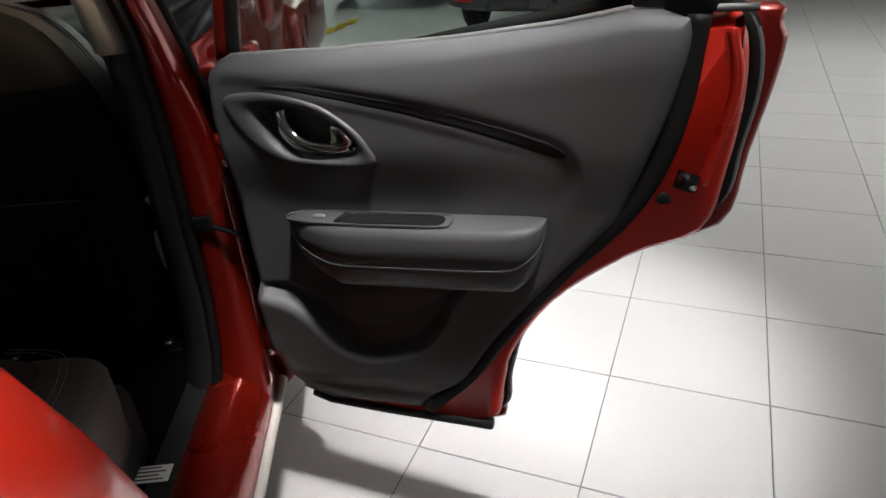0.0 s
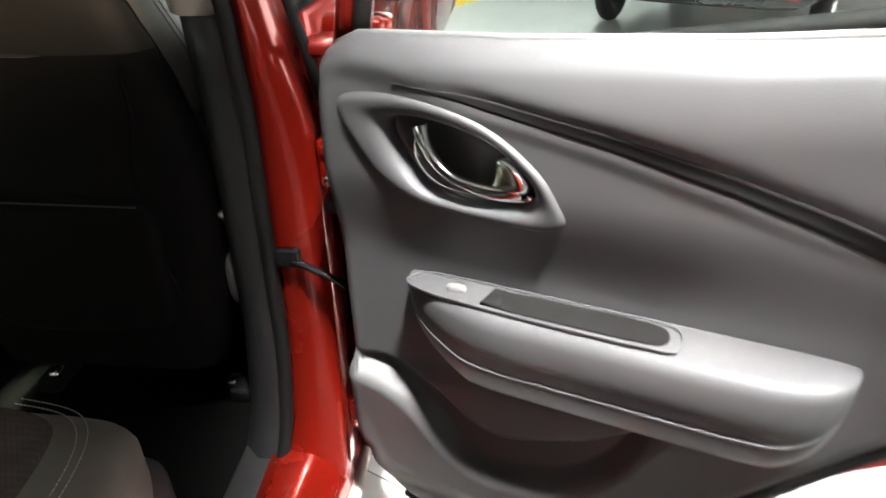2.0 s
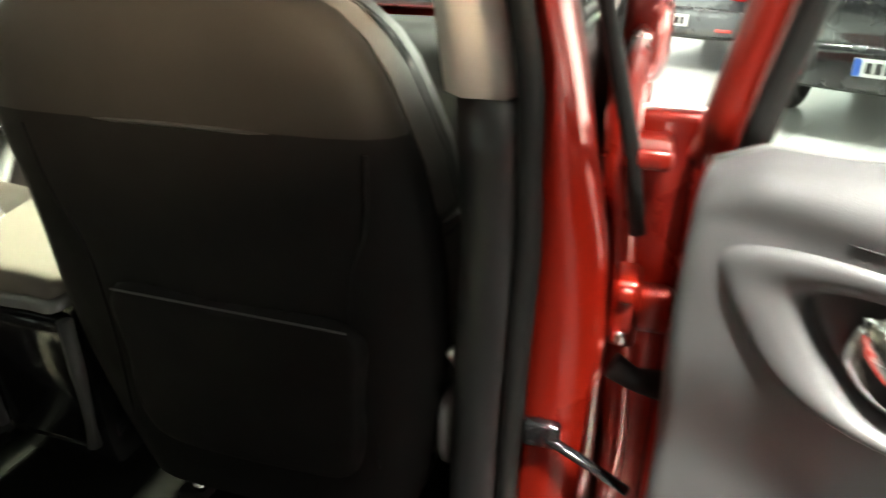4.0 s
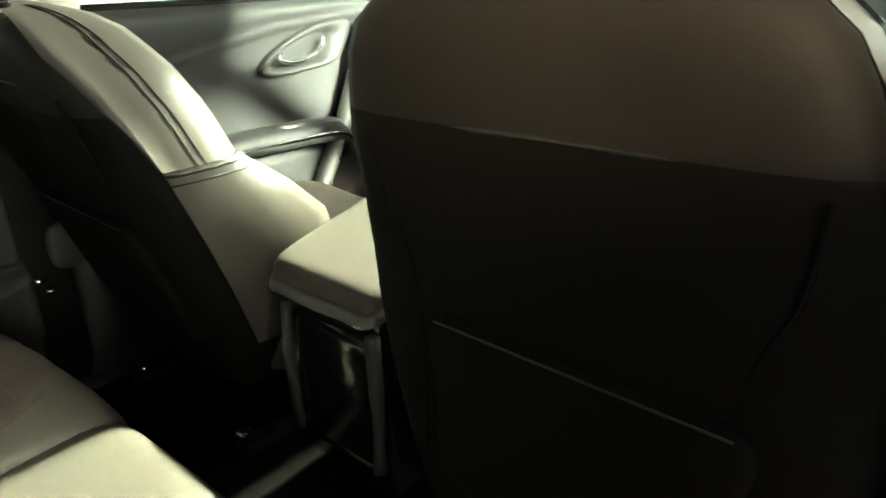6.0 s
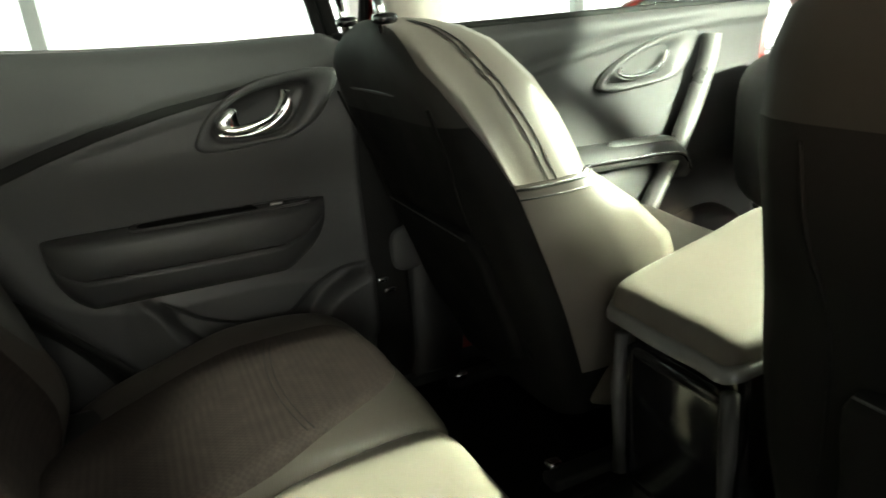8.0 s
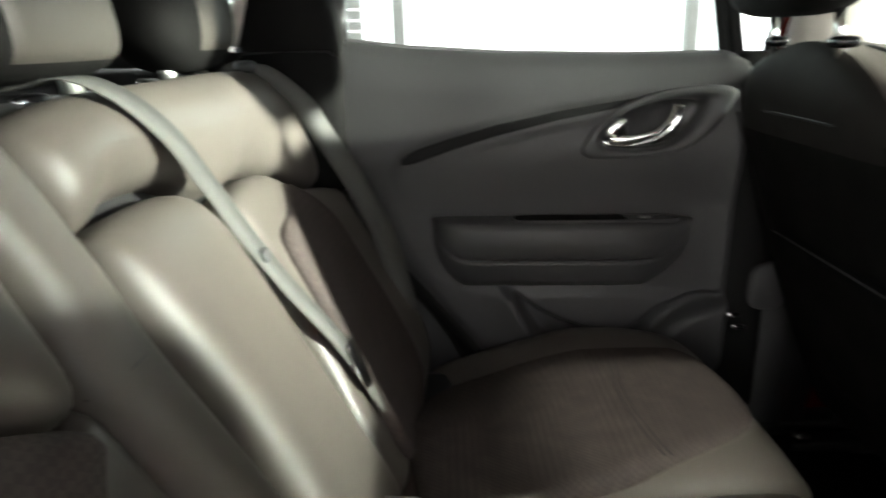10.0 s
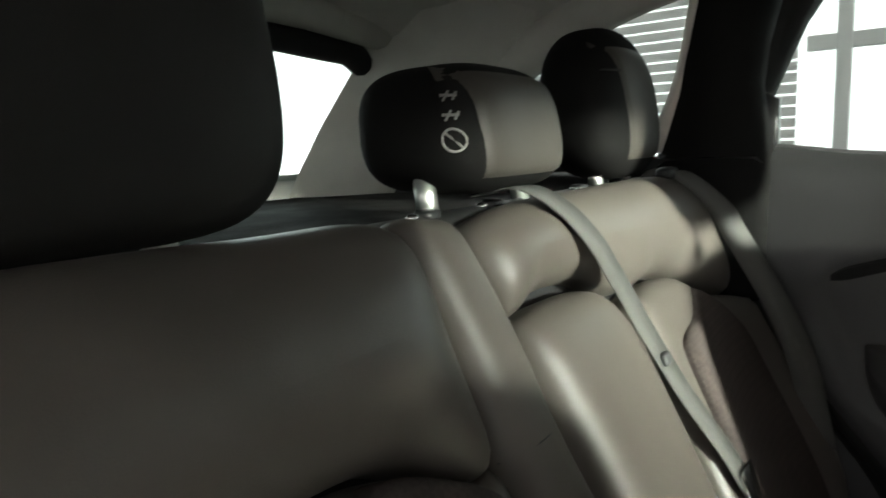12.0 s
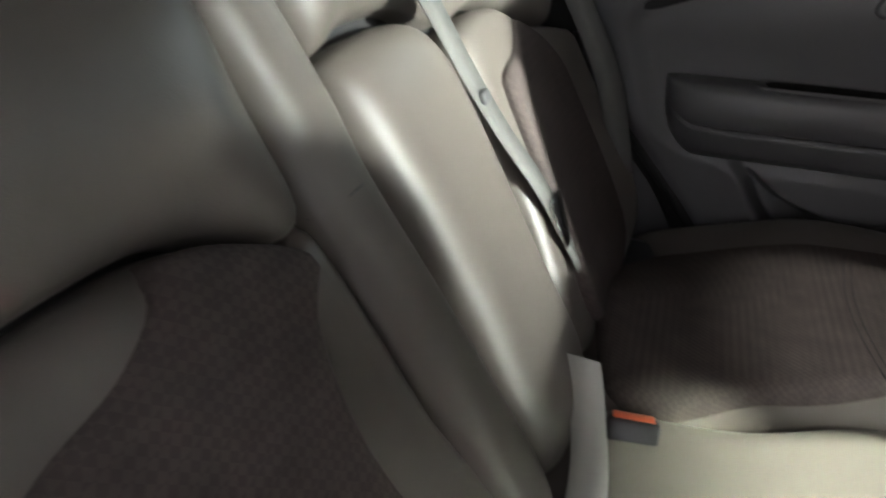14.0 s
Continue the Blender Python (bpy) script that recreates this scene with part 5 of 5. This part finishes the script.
    a = np.linspace(0, 2 * np.pi, 40, endpoint=False)
    ringp = np.stack([np.full(40, side * 0.80), -1.12 + 0.27 * np.cos(a), 0.34 + 0.27 * np.sin(a)], 1)
    part("rear_tyre", tube(ringp, 0.07, 10, closed=True, flat=1.0, up=(1, 0, 0)), RUBBER, body, "black tyre")
    ringf = ringp + (0, 2.646, 0)
    part("front_tyre", tube(ringf, 0.07, 10, closed=True, up=(1, 0, 0)), RUBBER, body, "black tyre")
    part("front_wing", box(min(side * 0.66, side * 0.858), max(side * 0.66, side * 0.858), 1.235, 2.25, 0.66, 0.95, 0.05, 4), RED, body, "red front wing")
    # rear side pillar and small quarter window frame
    rows = [(side * x, y, z) for z, xo, yf, yb in ((0.88, 0.672, -0.735, -0.93), (1.08, 0.666, -0.738, -0.932), (1.15, 0.660, -0.745, -0.915), (1.235, 0.648, -0.757, -0.893), (1.30, 0.634, -0.748, -0.876), (1.37, 0.618, -0.728, -0.858), (1.46, 0.585, -0.700, -0.835))
            for x, y in ((xo + 0.02, yf + 0.004), (xo - 0.012, yf), (xo - 0.034, yf - 0.020), (xo - 0.042, (yf + yb) / 2), (xo - 0.034, yb + 0.022), (xo - 0.010, yb), (xo + 0.03, yb))]
    part("rear_pillar_trim", (np.array(rows), grid_faces(7, 7)), BACKCLOTH, body, "black rear pillar trim")
    part("quarter_window_edge", tube(spline([(side * 0.645, -0.925, 1.135), (side * 0.632, -0.885, 1.22), (side * 0.622, -0.862, 1.29), (side * 0.60, -0.842, 1.38)], 5, False), 0.015, 8), BEIGE, body, "pale window edge trim")
    pane = part("quarter_pane", (np.array([(side * 0.665, -0.90, 1.15), (side * 0.665, -1.22, 1.20), (side * 0.63, -1.10, 1.36), (side * 0.62, -0.85, 1.39), (side * 0.661, -0.90, 1.15), (side * 0.661, -1.22, 1.20), (side * 0.626, -1.10, 1.36), (side * 0.616, -0.85, 1.39)]), [(0, 1, 2, 3), (7, 6, 5, 4), (0, 4, 5, 1), (1, 5, 6, 2), (2, 6, 7, 3), (3, 7, 4, 0)]), GLASS, body, "small fixed quarter window", smooth=False)
    pane.visible_shadow = False
    part("rear_corner_post", (np.array([(side * x, y, z) for (z, x0, x1, y0, y1) in ((1.02, 0.66, 0.36, -1.24, -1.58), (1.11, 0.65, 0.385, -1.245, -1.55), (1.20, 0.64, 0.425, -1.25, -1.52), (1.31, 0.62, 0.470, -1.18, -1.465), (1.38, 0.60, 0.49, -1.13, -1.44), (1.46, 0.56, 0.47, -1.10, -1.40)) for x, y in ((x0, y0), (x0 - 0.05, y0 - 0.10), (x1 + 0.03, y1 + 0.05), (x1, y1))]), grid_faces(6, 4)), HEADLINER, body, "grey rear corner post trim")
    part("roof_rail_trim", tube(spline([(side * 0.60, 0.60, 1.47), (side * 0.615, 0.1, 1.475), (side * 0.61, -0.5, 1.465), (side * 0.60, -0.85, 1.425), (side * 0.625, -1.05, 1.375), (side * 0.655, -1.27, 1.275)], 5, False), 0.045, 10), HEADLINER, body, "grey roof rail trim")
    part("boot_side", box(min(side * 0.52, side * 0.68), max(side * 0.52, side * 0.68), -1.75, -0.98, 0.45, 1.10, 0.03), PLASTIC_HARD, body, "black boot side trim")
    part("windscreen_post", tube([(side * 0.72, 1.30, 1.02), (side * 0.66, 0.95, 1.36), (side * 0.60, 0.70, 1.48)], 0.04, 10), BEIGE, body, "beige windscreen post trim")

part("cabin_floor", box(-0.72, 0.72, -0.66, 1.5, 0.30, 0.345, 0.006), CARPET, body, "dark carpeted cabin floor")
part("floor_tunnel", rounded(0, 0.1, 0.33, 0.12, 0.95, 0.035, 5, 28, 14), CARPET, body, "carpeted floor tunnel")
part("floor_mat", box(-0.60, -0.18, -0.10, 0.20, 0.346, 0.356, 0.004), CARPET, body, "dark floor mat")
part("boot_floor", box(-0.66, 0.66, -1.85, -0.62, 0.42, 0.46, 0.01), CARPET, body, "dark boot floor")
part("parcel_shelf", box(-0.53, 0.53, -1.56, -0.985, 1.045, 1.068, 0.008), BACKCLOTH, body, "black parcel shelf")
part("shelf_edge", box(-0.50, 0.54, -0.990, -0.972, 1.050, 1.076, 0.006), PLASTIC_HARD, body, "grey front edge of the parcel shelf")
part("tailgate", box(-0.72, 0.72, -1.86, -1.78, 0.55, 1.06, 0.03, 3), RED, body, "red tailgate")
part("tailgate_trim", box(-0.56, 0.56, -1.64, -1.57, 1.03, 1.112, 0.02, 3), HEADLINER, body, "grey tailgate window sill")
roof = [[(x, y, 1.49 - 0.05 * (abs(x) / 0.62) ** 3 - 0.02 * ((y + 0.3) / 1.0) ** 2 - 0.05 * (abs(x) / 0.62) ** 6 * min(max((-0.75 - y) / 0.3, 0), 1) - 0.06 * min(max((-1.28 - y) / 0.14, 0), 1) ** 2) for x in np.linspace(-0.62, 0.62, 21)] for y in np.linspace(-1.42, 0.72, 24)]
part("rear_header_trim", tube([(-0.52, -1.425, 1.378), (-0.3, -1.415, 1.392), (0.0, -1.41, 1.400), (0.3, -1.415, 1.392), (0.52, -1.425, 1.378)], 0.030, 10, up=(0, 1, 0)), HEADLINER, body, "grey trim above the rear window")
part("headliner", (np.array(roof).reshape(-1, 3), grid_faces(24, 21)), HEADLINER, body, "grey cloth headliner")
roof2 = [[(x * 1.03, y, 1.565 - 0.08 * (abs(x) / 0.62) ** 3 - 0.025 * ((y + 0.3) / 1.0) ** 2) for x in np.linspace(-0.66, 0.66, 21)] for y in np.linspace(-1.70, 0.80, 24)]
part("roof_skin", (np.array(roof2).reshape(-1, 3), grid_faces(24, 21)), RED, body, "red roof skin")
part("rear_header", tube(spline([(-0.545, -1.50, 1.25), (-0.520, -1.47, 1.300), (-0.455, -1.45, 1.338), (-0.36, -1.445, 1.346), (0.0, -1.43, 1.356), (0.36, -1.445, 1.346), (0.455, -1.45, 1.338), (0.520, -1.47, 1.300), (0.545, -1.50, 1.25)], 8, False), 0.027, 10, up=(0, 1, 0)), RUBBER, body, "black rear window frame")
rw = np.array([(-0.50, -1.57, 1.10), (0.50, -1.57, 1.10), (0.46, -1.43, 1.38), (-0.46, -1.43, 1.38)])
pane = part("rear_window", (np.vstack([rw, rw - (0, 0.004, 0)]), [(0, 1, 2, 3), (7, 6, 5, 4), (0, 4, 5, 1), (1, 5, 6, 2), (2, 6, 7, 3), (3, 7, 4, 0)]), GLASS, body, "rear window", smooth=False)
pane.visible_shadow = False
ws = np.array([(-0.70, 1.34, 1.02), (0.70, 1.34, 1.02), (0.58, 0.74, 1.47), (-0.58, 0.74, 1.47)])
pane = part("windscreen", (np.vstack([ws, ws + (0, 0.005, 0)]), [(0, 1, 2, 3), (7, 6, 5, 4), (0, 4, 5, 1), (1, 5, 6, 2), (2, 6, 7, 3), (3, 7, 4, 0)]), GLASS, body, "windscreen", smooth=False)
pane.visible_shadow = False
part("dashboard", rounded(0, 1.15, 0.78, 0.70, 0.26, 0.22, 5, 44, 22), PLASTIC, body, "black dashboard")
part("bonnet", (np.array([[(x, y, 1.02 - 0.10 * (y - 1.3) - 0.05 * (abs(x) / 0.8) ** 3) for x in np.linspace(-0.75, 0.75, 13)] for y in np.linspace(1.32, 2.4, 8)]).reshape(-1, 3), grid_faces(8, 13)), RED, body, "red bonnet")
part("front_bumper", rounded(0, 2.36, 0.60, 0.66, 0.16, 0.34, 5, 44, 18), RED, body, "red front bumper")
part("rear_bumper", rounded(0, -1.84, 0.52, 0.85, 0.12, 0.20, 5, 44, 18), PLASTIC_HARD, body, "black rear bumper")
part("door_check", tube([(0.775, 0.030, 0.752), (0.800, 0.020, 0.745), (0.842, 0.010, 0.732), (0.875, 0.006, 0.716)], 0.0045, 8, flat=1.4), GLOSS, body, "black door check strap")
part("gap_cover", box(0.836, 0.932, 0.125, 0.17, 0.30, 1.045, 0.010), RED, body, "red cover in the door gap")
part("hinge_pillar", box(0.892, 0.925, 0.110, 0.16, 0.30, 1.045, 0.008), RED, body, "red hinge pillar in the door gap")
part("hinge_pillar_seal", tube([(0.852, 0.056, 0.955), (0.838, 0.055, 1.03), (0.80, 0.06, 1.16), (0.70, 0.10, 1.45)], 0.007, 8, up=(0, 1, 0)), RUBBER, body, "black rubber seal")
part("left_gap_trim", box(-0.735, -0.672, -0.052, 0.045, 0.345, 1.10, 0.012), RUBBER, body, "black door gap seal")
for bz, by in ((0.612, -0.020), (0.586, -0.006)):
    part("anchor_bolt", rounded(-0.664, by, bz, 0.008, 0.014, 0.006, 3, 16, 8), CHROME, body, "bright belt anchor bolt")
part("coat_hook", rounded(-0.075, -1.20, 1.470, 0.014, 0.010, 0.012, 2.6, 16, 10), PLASTIC, body, "small dark hook on the headliner")
part("check_bracket", box(0.772, 0.808, 0.016, 0.030, 0.736, 0.764, 0.004), GLOSS, body, "black bracket")
for hz in (0.44, 0.875):
    hinge = part("door_hinge", box(0.838, 0.862, 0.052, 0.10, hz - 0.034, hz + 0.034, 0.006, 3), RED, body, "red painted hinge leaf")
    part("hinge_arm", box(0.856, 0.892, 0.060, 0.085, hz - 0.020, hz + 0.024, 0.008, 3), RED, hinge)
    part("hinge_pin", tube([(0.866, 0.056, hz - 0.044), (0.866, 0.056, hz + 0.050)], 0.0075, 12), RED, hinge)
    for dz in (-0.022, 0.022):
        part("hinge_bolt", rounded(0.850, 0.050, hz + dz, 0.008, 0.005, 0.008, 2.6, 12, 8), CHROME if dz < 0 else RED, hinge, "hinge bolt")
# Black tube added where the hinge gap has a dark hole.
part("dark_hole_tube", tube([(0.846, 0.052, 0.822), (0.866, 0.050, 0.812), (0.892, 0.055, 0.806)], [0.013, 0.011, 0.014], 12), RUBBER, body, "black tube standing in for a dark hole")
part("shut_ledge", box(0.832, 0.872, 0.050, 0.12, 1.012, 1.030, 0.006, 3), RED, body, "red ledge above the hinge")
sticker = part("sill_label", box(0.625, 0.70, -0.245, -0.205, 0.3735, 0.3755, 0.0006), LABEL_WHITE, body, "white printed label")
for i in range(4):
    part("label_line", box(0.632, 0.690 - 0.01 * (i % 2), -0.240 + i * 0.009, -0.237 + i * 0.009, 0.3757, 0.3761, 0), INK, sticker, smooth=False)


# ---- parked cars ----
def parked_car(m, paint, label, nose_first=False):
    """A parked car, its near end at the origin, its length along +y."""
    car = thing("parked_car", label, "car", m, "parked cars")
    ys = [0.0, 0.05, 0.18, 0.5, 1.0, 1.8, 2.8, 3.6, 4.05, 4.2]
    wd = [0.66, 0.76, 0.84, 0.88, 0.89, 0.89, 0.89, 0.87, 0.80, 0.66]
    top = [0.80, 0.90, 0.96, 0.99, 1.0, 1.0, 0.99, 0.95, 0.88, 0.75]
    low = [0.40, 0.36, 0.34, 0.30, 0.28, 0.26, 0.26, 0.28, 0.32, 0.38]
    sec = [(-0.90, 0.0), (-0.985, 0.12), (-1.0, 0.40), (-0.98, 0.72), (-0.93, 0.92), (-0.80, 1.0), (-0.4, 1.02), (0, 1.025), (0.4, 1.02), (0.80, 1.0), (0.93, 0.92), (0.98, 0.72), (1.0, 0.40), (0.985, 0.12), (0.90, 0.0)]
    v = np.vstack([np.array([(w * a, y, l + (t - l) * b) for a, b in sec]) for y, w, t, l in zip(ys, wd, top, low)])
    n = len(sec)
    part("body", (v, grid_faces(len(ys), n, True) + [tuple(range(n))[::-1], tuple(range(len(v) - n, len(v)))]), paint, car, "glossy painted body")
    g_y, g_w, g_z = [0.15, 0.55, 1.3, 2.2, 3.1], [0.74, 0.70, 0.66, 0.66, 0.78], [0.95, 1.42, 1.50, 1.46, 0.97]
    v = np.vstack([np.array([(w * a, y, 0.93 + (z - 0.93) * b) for a, b in ((-1.08, 0.0), (-1.0, 0.7), (-0.88, 0.97), (0, 1.0), (0.88, 0.97), (1.0, 0.7), (1.08, 0.0))]) for y, w, z in zip(g_y, g_w, g_z)])
    part("glasshouse", (v, grid_faces(5, 7)), GLOSS, car, "dark windows")
    part("bumper", rounded(0, 0.02, 0.47, 0.80, 0.09, 0.14, 5, 40, 14), paint, car)
    part("lower_valance", rounded(0, 0.08, 0.345, 0.70, 0.07, 0.04, 4, 36, 10), PLASTIC_HARD, car, "black lower valance")
    for s in (-1, 1):
        part("lamp", rounded(s * 0.66, 0.05, 0.76, 0.15, 0.07, 0.085, 3, 24, 14), CHROME if nose_first else LAMP_RED, car, "clear headlamp" if nose_first else "red rear lamp")
        part("reflector", box(s * 0.62 - 0.08, s * 0.62 + 0.08, -0.085, -0.06, 0.40, 0.43, 0.005), LAMP_RED, car, "red reflector")
        for wy in (0.78, 3.35):
            a = np.linspace(0, 2 * np.pi, 32, endpoint=False)
            c = np.stack([np.full(32, s * 0.80), wy + 0.245 * np.cos(a), 0.315 + 0.245 * np.sin(a)], 1)
            wheel = part("wheel", tube(c, 0.070, 10, closed=True, flat=1.0, up=(1, 0, 0)), RUBBER, car, "black tyre")
            wheel.name = "tyre"
            part("rim", joined(*[tube([(s * 0.86, wy, 0.315), (s * 0.855, wy + 0.19 * math.cos(k), 0.315 + 0.19 * math.sin(k))], 0.022, 6, flat=0.6, up=(1, 0, 0)) for k in np.arange(5) * 2 * np.pi / 5]), CHROME, car, "alloy wheel")
    plate = part("number_plate", box(-0.26, 0.26, -0.082, -0.074, 0.43, 0.54, 0.003), LABEL_WHITE, car, "white number plate with a blue end")
    part("plate_band", box(-0.258, -0.215, -0.0845, -0.082, 0.432, 0.538, 0), BLUE, plate, smooth=False)
    for i in range(8):
        x0 = -0.19 + i * 0.053
        if i != 3:
            part("plate_bar", box(x0, x0 + 0.036, -0.0845, -0.082, 0.452, 0.518, 0), INK, plate, smooth=False)
    return car


parked_car(Matrix.Translation((2.33, 4.27, 0)) @ pose(0, 0, 0, 0, 0, -26.1), CAR_BLACK, "black parked car seen from behind with a white plate")
parked_car(Matrix.Translation((0.95, 6.95, 0)) @ pose(0, 0, 0, 0, 0, -26.1), CAR_GREY, "dark grey parked car seen from behind")

# ---- floor markings and tiles ----
for i in range(5):
    k = i / 4
    mx, my = 0.31 + 0.40 * k, 5.58 + 0.76 * k
    tagged(part("floor_marking", box(-0.055, 0.055, -0.15, 0.15, 0.0025, 0.005, 0), YELLOW, smooth=False), "yellow painted dash on the showroom floor", "floor marking", "yellow dashes").matrix_world = pose(mx, my, 0, 0, 0, -8)

inner, outer = [], []
for i in range(-40, 45):
    for j in range(-30, 60):
        c = TILE_ORIGIN + (i + 0.5) * PITCH * tx + (j + 0.5) * PITCH * ty
        if not (-8.6 < c[0] < 11.6 and -8.6 < c[1] < 15.6):
            continue
        near = 0.9 < c[0] < 4.6 and -1.6 < c[1] < 4.8
        (inner if near else outer).append(c)
inner.sort(key=lambda c: (c[0] - 1.9) ** 2 + (c[1] - 0.6) ** 2)
outer += inner[290:]
inner = inner[:290]
h = PITCH / 2 - 0.0016
proto = box(-h, h, -h, h, -0.006, 0.0, 0.0012, 1)
tile_data = bpy.data.meshes.new("tile")
proto.to_mesh(tile_data)
proto.free()
tile_data.materials.append(TILE)
for c in inner:
    t = new("tile", tile_data)
    t.parent = floor
    t.matrix_world = pose(c[0], c[1], 0, 0, 0, -26.1)
verts, faces = [], []
for c in outer:
    k = len(verts)
    for a, b in ((-h, -h), (h, -h), (h, h), (-h, h)):
        q = c + a * tx + b * ty
        verts.append((q[0], q[1], -0.0005))
    faces.append((k, k + 1, k + 2, k + 3))
tagged(part("far_tiles", (np.array(verts), faces), TILE, floor, smooth=False), kind="stuff")
